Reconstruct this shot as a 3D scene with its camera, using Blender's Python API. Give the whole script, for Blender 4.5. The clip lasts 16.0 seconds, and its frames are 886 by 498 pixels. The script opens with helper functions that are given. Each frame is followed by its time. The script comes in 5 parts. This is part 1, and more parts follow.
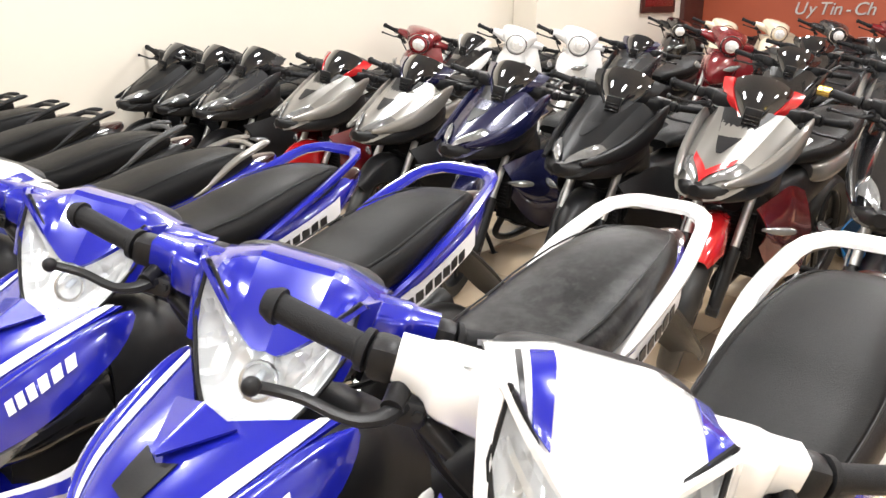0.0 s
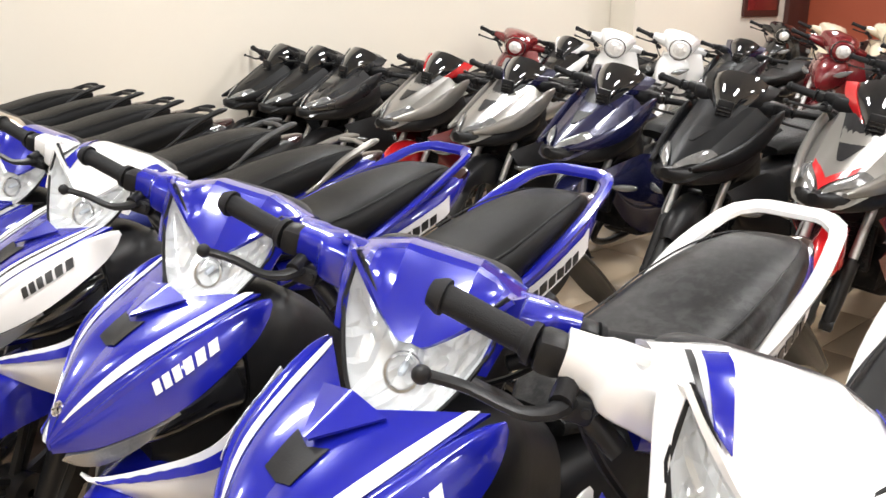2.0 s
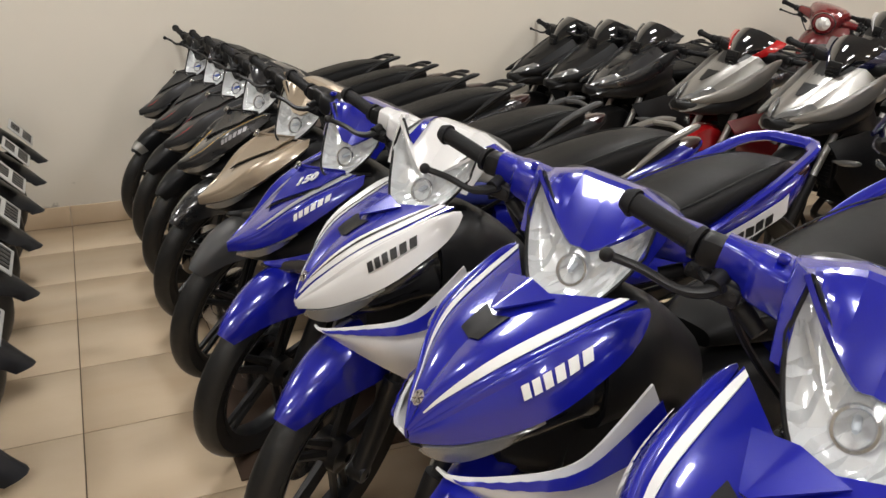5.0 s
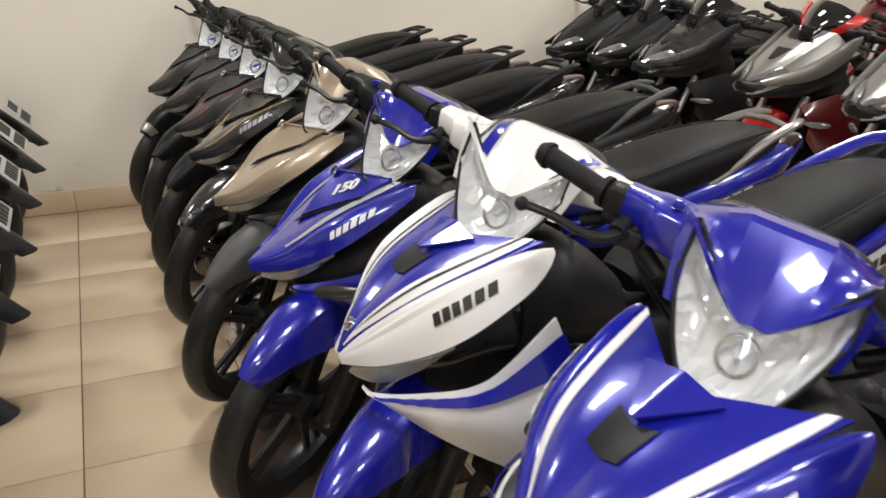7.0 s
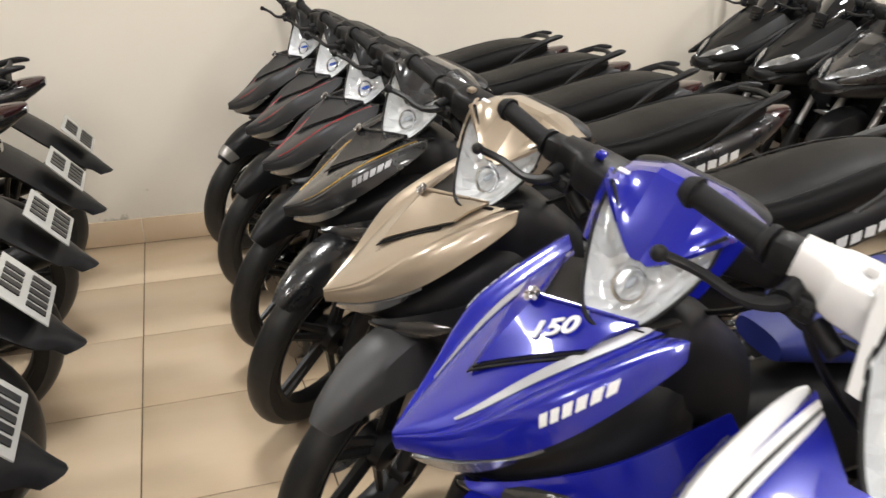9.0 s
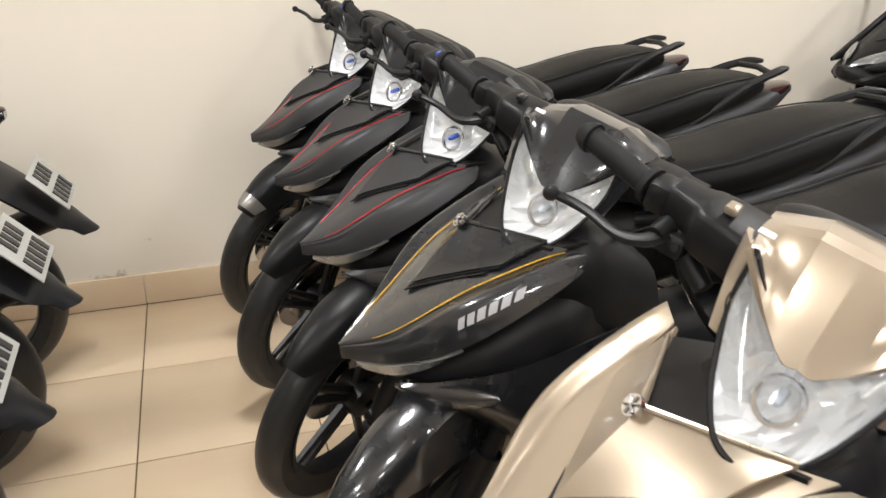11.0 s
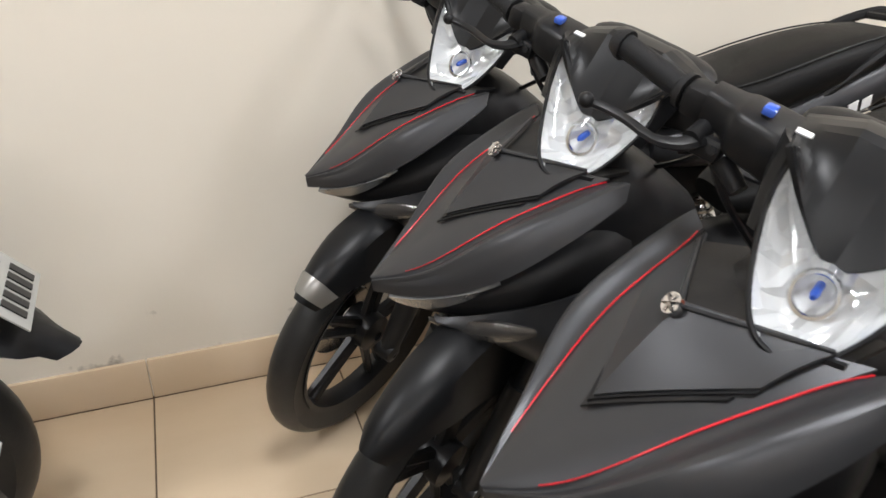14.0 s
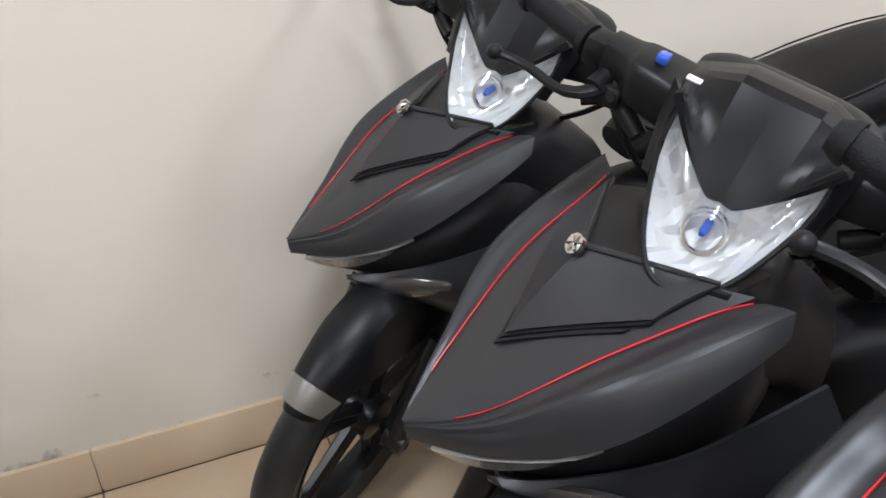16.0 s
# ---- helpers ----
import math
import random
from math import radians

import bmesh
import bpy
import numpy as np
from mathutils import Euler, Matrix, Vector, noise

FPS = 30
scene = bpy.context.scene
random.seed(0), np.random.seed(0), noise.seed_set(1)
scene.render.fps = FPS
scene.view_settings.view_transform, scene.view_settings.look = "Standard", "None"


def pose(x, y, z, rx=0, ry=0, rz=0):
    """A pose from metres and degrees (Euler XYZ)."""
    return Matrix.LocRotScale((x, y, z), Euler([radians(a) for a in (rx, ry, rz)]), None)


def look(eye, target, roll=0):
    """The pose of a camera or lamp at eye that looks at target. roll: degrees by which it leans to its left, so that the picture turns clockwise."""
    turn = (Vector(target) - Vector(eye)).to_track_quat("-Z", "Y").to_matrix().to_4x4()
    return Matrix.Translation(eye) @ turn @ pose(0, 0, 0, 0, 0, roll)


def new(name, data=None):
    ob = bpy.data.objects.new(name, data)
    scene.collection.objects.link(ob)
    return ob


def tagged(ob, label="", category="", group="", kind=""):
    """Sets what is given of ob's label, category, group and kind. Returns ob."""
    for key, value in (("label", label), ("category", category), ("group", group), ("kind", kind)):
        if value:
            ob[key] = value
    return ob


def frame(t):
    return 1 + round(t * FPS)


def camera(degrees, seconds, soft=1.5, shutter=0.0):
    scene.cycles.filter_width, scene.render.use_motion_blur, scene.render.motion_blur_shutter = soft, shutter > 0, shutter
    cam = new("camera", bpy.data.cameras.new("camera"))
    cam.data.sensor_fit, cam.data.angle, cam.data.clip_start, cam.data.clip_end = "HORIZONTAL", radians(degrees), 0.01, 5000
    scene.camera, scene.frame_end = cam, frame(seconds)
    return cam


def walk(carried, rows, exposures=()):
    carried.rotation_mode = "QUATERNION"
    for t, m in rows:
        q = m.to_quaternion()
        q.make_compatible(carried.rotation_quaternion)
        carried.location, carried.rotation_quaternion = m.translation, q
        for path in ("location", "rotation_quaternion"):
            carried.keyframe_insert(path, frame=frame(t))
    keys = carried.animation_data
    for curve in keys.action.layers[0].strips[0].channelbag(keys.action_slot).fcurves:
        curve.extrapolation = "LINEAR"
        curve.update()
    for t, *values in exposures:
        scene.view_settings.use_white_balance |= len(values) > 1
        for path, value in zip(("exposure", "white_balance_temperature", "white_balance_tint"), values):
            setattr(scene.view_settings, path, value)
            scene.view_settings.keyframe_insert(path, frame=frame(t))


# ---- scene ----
cam = camera(57.5, 16.0, soft=1.5, shutter=0.3)
PATH = [
    (0, (0.037, -0.233, 1.345), (1.445, 1.059, 0.752), -0.1),
    (0.5, (0.011, -0.209, 1.344), (1.416, 1.085, 0.751), -0.1),
    (1, (0.0, -0.176, 1.34), (1.386, 1.139, 0.749), -0.1),
    (1.5, (-0.017, -0.16, 1.342), (1.315, 1.212, 0.756), -0.1),
    (2, (-0.022, -0.175, 1.335), (1.247, 1.256, 0.751), -0.0),
    (2.5, (-0.014, -0.175, 1.329), (1.208, 1.294, 0.737), -0.1),
    (3, (-0.061, -0.11, 1.333), (1.123, 1.384, 0.729), -0.0),
    (3.5, (-0.079, -0.005, 1.332), (0.992, 1.573, 0.731), -0.1),
    (4, (-0.057, 0.066, 1.327), (0.849, 1.744, 0.724), -0.1),
    (4.5, (-0.098, 0.063, 1.335), (0.708, 1.786, 0.717), -0.2),
    (4.7, (-0.129, 0.055, 1.335), (0.656, 1.785, 0.708), -0.3),
    (6.8, (-0.082, 0.36, 1.328), (0.67, 2.069, 0.611), 0.1),
    (7, (-0.079, 0.446, 1.335), (0.658, 2.161, 0.618), 0.0),
    (7.5, (-0.086, 0.633, 1.331), (0.625, 2.357, 0.61), -0.1),
    (8, (-0.047, 0.833, 1.322), (0.649, 2.563, 0.6), -0.0),
    (8.5, (-0.03, 1.009, 1.323), (0.638, 2.751, 0.602), 0.0),
    (9, (-0.059, 1.213, 1.329), (0.535, 2.975, 0.591), -0.1),
    (9.5, (-0.084, 1.4, 1.323), (0.471, 3.166, 0.568), -0.3),
    (10, (-0.052, 1.648, 1.309), (0.481, 3.421, 0.551), -0.4),
    (12.5, (0.033, 2.556, 1.307), (0.591, 4.293, 0.489), -0.9),
    (13, (-0.008, 2.72, 1.297), (0.548, 4.448, 0.458), -1.2),
    (13.5, (-0.059, 2.885, 1.297), (0.491, 4.594, 0.415), -1.3),
    (14, (-0.055, 3.058, 1.286), (0.496, 4.75, 0.372), -1.1),
    (14.5, (-0.02, 3.239, 1.281), (0.526, 4.924, 0.351), -1.0),
    (15, (-0.027, 3.392, 1.281), (0.515, 5.061, 0.32), -1.2),
    (15.5, (-0.044, 3.484, 1.292), (0.518, 5.123, 0.293), -1.3),
    (16, (-0.034, 3.499, 1.302), (0.617, 5.09, 0.28), -1.3),
]
# ---------------------------------------------------------------- light
EXPO = [(0.0, 0.36, 6300, 10), (1.0, 0.36, 6300, 10), (1.5, 0.36, 6300, 10), (2.0, 0.10, 6300, 10), (2.5, -0.02, 6300, 10), (3.1, -0.28, 6350, 10), (3.6, -1.03, 6450, 10), (4.2, -1.12, 6450, 10), (4.7, -0.78, 6450, 10), (6.8, -0.54, 6450, 10), (7.1, -0.38, 6450, 10), (7.5, 0.08, 6400, 10), (8.5, -0.02, 6400, 10), (9.0, -0.23, 6400, 10), (10.2, -0.16, 6400, 10), (12.3, 0.23, 6350, 10), (12.7, 0.06, 6350, 10), (13.2, -0.25, 6300, 10), (14.0, -0.10, 6150, 10), (14.5, -0.54, 6050, 10), (14.9, -0.36, 6000, 10), (15.4, -0.10, 5900, 10), (16.0, -0.17, 5800, 10)]
walk(cam, [(t, look(eye, target, roll)) for t, eye, target, roll in PATH], EXPO)

world = bpy.data.worlds.new("world")
scene.world = world
world.use_nodes = True
world.node_tree.nodes["Background"].inputs[0].default_value = (0.9, 0.95, 1.0, 1)
world.node_tree.nodes["Background"].inputs[1].default_value = 0.3


def ceiling_lamp(x, y, sx, sy, watts):
    d = bpy.data.lights.new("ceiling_lamp", "AREA")
    d.shape, d.size, d.size_y, d.energy, d.color = "RECTANGLE", sx, sy, watts, (1.0, 0.98, 0.95)
    ob = new("ceiling_lamp", d)
    ob.matrix_world = pose(x, y, 3.14)
    return ob


LAMPS = [(x, y) for x in (-2.2, 0.2, 2.8, 5.4, 8.0) for y in (-2.5, 0.4, 3.4)]
for lx, ly in LAMPS:
    ceiling_lamp(lx, ly, 0.50, 0.50, 45)

# ---------------------------------------------------------------- materials


def mat(name, color, rough=0.4, metal=0.0, coat=0.0, vary=0.08, scale=9.0, bump=0.0, bump_scale=300.0, spec=0.5, flake=0.0, dust=0.0):
    m = bpy.data.materials.new(name)
    m.use_nodes = True
    nt = m.node_tree
    n, l = nt.nodes, nt.links
    b = n["Principled BSDF"]
    b.inputs["Metallic"].default_value = metal
    b.inputs["Coat Weight"].default_value = coat
    b.inputs["Coat Roughness"].default_value = 0.04
    b.inputs["Specular IOR Level"].default_value = spec
    tc = n.new("ShaderNodeTexCoord")
    nz = n.new("ShaderNodeTexNoise")
    nz.inputs["Scale"].default_value, nz.inputs["Detail"].default_value, nz.inputs["Roughness"].default_value = scale, 6, 0.62
    l.new(tc.outputs["Object"], nz.inputs["Vector"])
    mix = n.new("ShaderNodeMix")
    mix.data_type = "RGBA"
    c = color
    mix.inputs["A"].default_value = (c[0] * (1 - vary), c[1] * (1 - vary), c[2] * (1 - vary), 1)
    mix.inputs["B"].default_value = (min(1, c[0] * (1 + vary)), min(1, c[1] * (1 + vary)), min(1, c[2] * (1 + vary)), 1)
    l.new(nz.outputs["Fac"], mix.inputs["Factor"])
    out = mix.outputs["Result"]
    if dust > 0:
        nd = n.new("ShaderNodeTexNoise")
        nd.inputs["Scale"].default_value, nd.inputs["Detail"].default_value = 40, 8
        l.new(tc.outputs["Object"], nd.inputs["Vector"])
        rp = n.new("ShaderNodeMapRange")
        rp.inputs["From Min"].default_value, rp.inputs["From Max"].default_value, rp.inputs["To Max"].default_value = 0.45, 0.8, dust
        l.new(nd.outputs["Fac"], rp.inputs["Value"])
        m2 = n.new("ShaderNodeMix")
        m2.data_type = "RGBA"
        m2.inputs["B"].default_value = (0.32, 0.29, 0.25, 1)
        l.new(rp.outputs["Result"], m2.inputs["Factor"])
        l.new(out, m2.inputs["A"])
        out = m2.outputs["Result"]
    l.new(out, b.inputs["Base Color"])
    mr = n.new("ShaderNodeMapRange")
    mr.inputs["To Min"].default_value, mr.inputs["To Max"].default_value = max(0.01, rough * 0.75), min(1, rough * 1.25)
    l.new(nz.outputs["Fac"], mr.inputs["Value"])
    l.new(mr.outputs["Result"], b.inputs["Roughness"])
    if bump > 0:
        nb = n.new("ShaderNodeTexNoise")
        nb.inputs["Scale"].default_value, nb.inputs["Detail"].default_value = bump_scale, 3
        l.new(tc.outputs["Object"], nb.inputs["Vector"])
        bp = n.new("ShaderNodeBump")
        bp.inputs["Strength"].default_value, bp.inputs["Distance"].default_value = bump, 0.002
        l.new(nb.outputs["Fac"], bp.inputs["Height"])
        l.new(bp.outputs["Normal"], b.inputs["Normal"])
    return m


BLUE = mat("blue_paint", (0.008, 0.012, 0.33), 0.25, 0.15, 1.0, 0.1, 5)
BLUE_SEAT = mat("blue_vinyl", (0.02, 0.03, 0.19), 0.5, bump=0.25)
NAVY = mat("navy_paint", (0.008, 0.0095, 0.048), 0.25, 0.2, 1.0)
WHITE = mat("white_paint", (0.80, 0.80, 0.80), 0.25, 0, 0.8, 0.02)
PEARL = mat("silver_white_paint", (0.74, 0.74, 0.75), 0.3, 0.05, 0.7, 0.03)
GOLD = mat("champagne_paint", (0.42, 0.345, 0.26), 0.3, 0.55, 0.8, 0.06)
SILVER = mat("silver_paint", (0.25, 0.24, 0.225), 0.3, 0.5, 0.7, 0.05)
RED = mat("red_paint", (0.55, 0.012, 0.015), 0.25, 0.1, 1.0)
DARKRED = mat("dark_red_paint", (0.16, 0.01, 0.014), 0.25, 0.1, 1.0)
MATTE = mat("matte_black_paint", (0.058, 0.059, 0.063), 0.38, 0.55, 0.0, 0.12, 6, dust=0.006, spec=0.3)
SATIN = mat("satin_black_paint", (0.008, 0.0082, 0.009), 0.38, 0.1, 0.0, 0.12, 6, spec=0.25)
GREYMET = mat("dark_grey_paint", (0.027, 0.028, 0.031), 0.28, 0.4, 0.9, 0.1)
GLOSSBLK = mat("gloss_black_paint", (0.010, 0.010, 0.011), 0.18, 0, 1.0, 0.1)
PLASTIC = mat("black_plastic", (0.011, 0.011, 0.012), 0.40, bump=0.15, bump_scale=500, dust=0.012, spec=0.24)
GREYPL = mat("grey_plastic", (0.055, 0.055, 0.056), 0.5, bump=0.1)
RUBBER = mat("rubber", (0.015, 0.015, 0.015), 0.40, bump=0.2, bump_scale=220, dust=0.02, spec=0.4)
GRIP = mat("grip_rubber", (0.016, 0.016, 0.017), 0.5, bump=0.5, bump_scale=700, spec=0.14)
SEAT = mat("black_vinyl", (0.0062, 0.0062, 0.0063), 0.45, bump=0.35, bump_scale=420, dust=0.002, spec=0.14)
SEATPAT = mat("patterned_vinyl", (0.006, 0.006, 0.006), 0.36, bump=0.35, bump_scale=420, spec=0.2)
_n, _l = SEATPAT.node_tree.nodes, SEATPAT.node_tree.links
_pn, _pr, _pm, _pt = _n.new("ShaderNodeTexNoise"), _n.new("ShaderNodeMapRange"), _n.new("ShaderNodeMix"), _n.new("ShaderNodeTexCoord")
_pn.inputs["Scale"].default_value, _pn.inputs["Detail"].default_value, _pn.inputs["Roughness"].default_value = 26, 10, 0.8
_pr.inputs["From Min"].default_value, _pr.inputs["From Max"].default_value, _pr.inputs["To Max"].default_value = 0.48, 0.55, 0.9
_pm.data_type = "RGBA"
_pm.inputs["B"].default_value = (0.026, 0.026, 0.026, 1)
_src = _n["Principled BSDF"].inputs["Base Color"].links[0].from_socket
_l.new(_pt.outputs["Object"], _pn.inputs["Vector"]), _l.new(_pn.outputs["Fac"], _pr.inputs["Value"]), _l.new(_pr.outputs[0], _pm.inputs["Factor"])
_l.new(_src, _pm.inputs["A"]), _l.new(_pm.outputs["Result"], _n["Principled BSDF"].inputs["Base Color"])
ALLOY = mat("black_alloy", (0.02, 0.02, 0.021), 0.35, 0.3)
STEEL = mat("chrome", (0.75, 0.75, 0.76), 0.14, 1.0)
ALU = mat("cast_aluminium", (0.35, 0.35, 0.35), 0.4, 0.9, bump=0.2)
ENGINE = mat("engine_casting", (0.02, 0.02, 0.021), 0.5, 0.5, bump=0.3, dust=0.06, spec=0.14)
ORANGE = mat("amber_plastic", (0.9, 0.24, 0.02), 0.2, 0, 0.5)
TAILRED = mat("red_lens", (0.022, 0.004, 0.005), 0.2, 0, 0.5)
STRIPE_RED = mat("red_decal", (0.75, 0.015, 0.03), 0.35)
STRIPE_YEL = mat("yellow_decal", (0.72, 0.42, 0.03), 0.35)
STRIPE_GREY = mat("grey_decal", (0.40, 0.40, 0.42), 0.35, 0.2)
STRIPE_BLK = mat("black_decal", (0.015, 0.015, 0.016), 0.35)
STRIPE_WHT = mat("white_decal", (0.82, 0.82, 0.82), 0.35, vary=0.02)
PLATE = mat("plate_white", (0.42, 0.42, 0.40), 0.4, vary=0.10, dust=0.05)
SCREEN = mat("smoked_screen", (0.009, 0.010, 0.012), 0.06, 0, 1.0, 0.05)
BULB = mat("bulb_glass", (0.55, 0.58, 0.62), 0.08, 0.0, 0.5)
BLUEBULB = mat("blue_bulb_glass", (0.05, 0.12, 0.55), 0.08, 0.0, 0.5)
CYAN = mat("cyan_decal", (0.02, 0.20, 0.55), 0.35)
GOLDMETAL = mat("gold_anodised", (0.75, 0.52, 0.12), 0.25, 0.9)
CREAM = mat("cream_paint", (0.66, 0.56, 0.42), 0.25, 0, 1.0, 0.03)

LENS = bpy.data.materials.new("lamp_lens")
LENS.use_nodes = True
_n, _l = LENS.node_tree.nodes, LENS.node_tree.links
_n.remove(_n["Principled BSDF"])
_t, _g, _x, _f = _n.new("ShaderNodeBsdfTransparent"), _n.new("ShaderNodeBsdfGlossy"), _n.new("ShaderNodeMixShader"), _n.new("ShaderNodeFresnel")
_t.inputs[0].default_value = (0.93, 0.95, 0.96, 1)
_g.inputs["Roughness"].default_value = 0.03
_f.inputs["IOR"].default_value = 1.55
_l.new(_f.outputs[0], _x.inputs[0]), _l.new(_t.outputs[0], _x.inputs[1]), _l.new(_g.outputs[0], _x.inputs[2])
_l.new(_x.outputs[0], _n["Material Output"].inputs["Surface"])

REFLECT = mat("lamp_reflector", (1.0, 1.0, 1.0), 0.12, 0.32)
_n, _l = REFLECT.node_tree.nodes, REFLECT.node_tree.links
_tc, _v, _b = _n.new("ShaderNodeTexCoord"), _n.new("ShaderNodeTexVoronoi"), _n.new("ShaderNodeBump")
_mp = _n.new("ShaderNodeMapping")
_mp.inputs["Scale"].default_value = (0.3, 1.0, 0.4)
_v.inputs["Scale"].default_value = 48
_v.feature, _v.distance = "F1", "CHEBYCHEV"
_b.inputs["Strength"].default_value, _b.inputs["Distance"].default_value = 1.0, 0.02
_l.new(_tc.outputs["Object"], _mp.inputs[0]), _l.new(_mp.outputs[0], _v.inputs["Vector"])
_l.new(_v.outputs["Distance"], _b.inputs["Height"]), _l.new(_b.outputs[0], _n["Principled BSDF"].inputs["Normal"])


def tile_material():
    m = mat("floor_tile", (0.62, 0.49, 0.345), 0.22, 0, 0.25, 0.07, 2.2, bump=0.05, bump_scale=60)
    nt = m.node_tree
    n, l = nt.nodes, nt.links
    b = n["Principled BSDF"]
    src = b.inputs["Base Color"].links[0].from_socket
    tc, mp, w = n.new("ShaderNodeTexCoord"), n.new("ShaderNodeMapping"), n.new("ShaderNodeTexNoise")
    geo = n.new("ShaderNodeNewGeometry")
    mp.inputs["Scale"].default_value = (1.6, 4.5, 1)
    l.new(geo.outputs["Position"], mp.inputs[0])
    l.new(mp.outputs[0], w.inputs["Vector"])
    w.inputs["Scale"].default_value, w.inputs["Detail"].default_value = 1.0, 7
    oi = n.new("ShaderNodeObjectInfo")
    ad = n.new("ShaderNodeMath")
    ad.operation = "MULTIPLY_ADD"
    ad.inputs[1].default_value, ad.inputs[2].default_value = 0.25, -0.12
    l.new(oi.outputs["Random"], ad.inputs[0])
    sm = n.new("ShaderNodeMath")
    l.new(w.outputs["Fac"], sm.inputs[0]), l.new(ad.outputs[0], sm.inputs[1])
    rp = n.new("ShaderNodeMapRange")
    rp.inputs["From Min"].default_value, rp.inputs["From Max"].default_value, rp.inputs["To Max"].default_value = 0.4, 0.8, 0.6
    l.new(sm.outputs[0], rp.inputs["Value"])
    mx = n.new("ShaderNodeMix")
    mx.data_type = "RGBA"
    mx.inputs["B"].default_value = (0.53, 0.39, 0.25, 1)
    l.new(rp.outputs[0], mx.inputs["Factor"]), l.new(src, mx.inputs["A"])
    l.new(mx.outputs["Result"], b.inputs["Base Color"])
    return m


TILE = tile_material()
GROUT = mat("grout", (0.13, 0.09, 0.055), 0.9)


def wall_material():
    m = mat("wall_paint", (0.72, 0.67, 0.58), 0.6, 0, 0, 0.03, 1.2, bump=0.08, bump_scale=90)
    n, l = m.node_tree.nodes, m.node_tree.links
    b = n["Principled BSDF"]
    src = b.inputs["Base Color"].links[0].from_socket
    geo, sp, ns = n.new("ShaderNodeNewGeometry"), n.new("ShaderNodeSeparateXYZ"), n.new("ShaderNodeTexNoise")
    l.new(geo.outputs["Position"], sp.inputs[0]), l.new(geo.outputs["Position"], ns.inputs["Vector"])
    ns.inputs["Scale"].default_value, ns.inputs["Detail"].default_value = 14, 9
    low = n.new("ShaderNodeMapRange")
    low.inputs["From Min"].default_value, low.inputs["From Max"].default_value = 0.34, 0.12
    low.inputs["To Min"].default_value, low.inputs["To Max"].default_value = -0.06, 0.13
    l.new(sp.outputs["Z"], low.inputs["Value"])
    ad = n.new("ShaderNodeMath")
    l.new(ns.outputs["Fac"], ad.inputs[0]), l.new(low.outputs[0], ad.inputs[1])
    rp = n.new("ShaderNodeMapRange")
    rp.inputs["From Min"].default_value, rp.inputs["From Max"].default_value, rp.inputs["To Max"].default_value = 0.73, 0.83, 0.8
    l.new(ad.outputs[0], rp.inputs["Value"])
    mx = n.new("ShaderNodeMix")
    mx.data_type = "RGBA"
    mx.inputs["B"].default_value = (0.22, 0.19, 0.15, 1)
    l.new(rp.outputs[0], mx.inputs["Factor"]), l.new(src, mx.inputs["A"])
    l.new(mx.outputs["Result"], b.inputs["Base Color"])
    return m


WALL = wall_material()
CEIL = mat("ceiling_paint", (0.55, 0.55, 0.54), 0.8, vary=0.02)
REDWALL = mat("red_wall_paint", (0.36, 0.075, 0.032), 0.5, vary=0.05)
WOOD = mat("dark_wood", (0.06, 0.02, 0.016), 0.4, bump=0.1, bump_scale=40)
MATBROWN = mat("brown_mat", (0.06, 0.035, 0.022), 0.9, bump=0.6, bump_scale=180)
PANEL = bpy.data.materials.new("lamp_panel")
PANEL.use_nodes = True
PANEL.node_tree.nodes["Principled BSDF"].inputs["Emission Color"].default_value = (1, 0.97, 0.92, 1)
PANEL.node_tree.nodes["Principled BSDF"].inputs["Emission Strength"].default_value = 12

# ---------------------------------------------------------------- mesh helpers
CACHE = {}
MADE = []
SHARP = dict(handlebar_cover=8, shield_wing=20, front_shield=15, hood_panel=24, cover_cheek=20, leg_cowl=20, screen=20)


def finish(bm, sharp=38):
    bmesh.ops.recalc_face_normals(bm, faces=bm.faces)
    me = bpy.data.meshes.new("mesh")
    bm.to_mesh(me)
    bm.free()
    me.polygons.foreach_set("use_smooth", [True] * len(me.polygons))
    me.set_sharp_from_angle(angle=radians(sharp))
    return me


def piece(name, key, maker, material, parent, label=""):
    """One mesh object under parent; meshes of the same key are shared, the material sits on the object."""
    if key not in CACHE:
        me = finish(maker(), SHARP.get(name, 38))
        me.materials.append(None)
        CACHE[key] = me
    ob = new(name, CACHE[key])
    ob.material_slots[0].link = "OBJECT"
    ob.material_slots[0].material = material
    ob.parent = parent
    MADE.append(ob)
    if label:
        tagged(ob, label)
    return ob


def smooth(pts, n):
    """n points along a smooth curve through pts (tuples of any length)."""
    p = np.array(pts, float)
    out = []
    for i in range(n):
        u = i / (n - 1) * (len(p) - 1)
        k = min(int(u), len(p) - 2)
        f = u - k
        a, b, c, d = p[max(k - 1, 0)], p[k], p[k + 1], p[min(k + 2, len(p) - 1)]
        out.append(0.5 * (2 * b + (c - a) * f + (2 * a - 5 * b + 4 * c - d) * f * f + (3 * b - a - 3 * c + d) * f ** 3))
    return out


def loft_into(bm, rings, cap=True):
    rows = [[bm.verts.new(p) for p in r] for r in rings]
    n = len(rows[0])
    for a, b in zip(rows, rows[1:]):
        for i in range(n):
            bm.faces.new((a[i], a[(i + 1) % n], b[(i + 1) % n], b[i]))
    if cap:
        bm.faces.new(rows[0][::-1])
        bm.faces.new(rows[-1])
    return bm


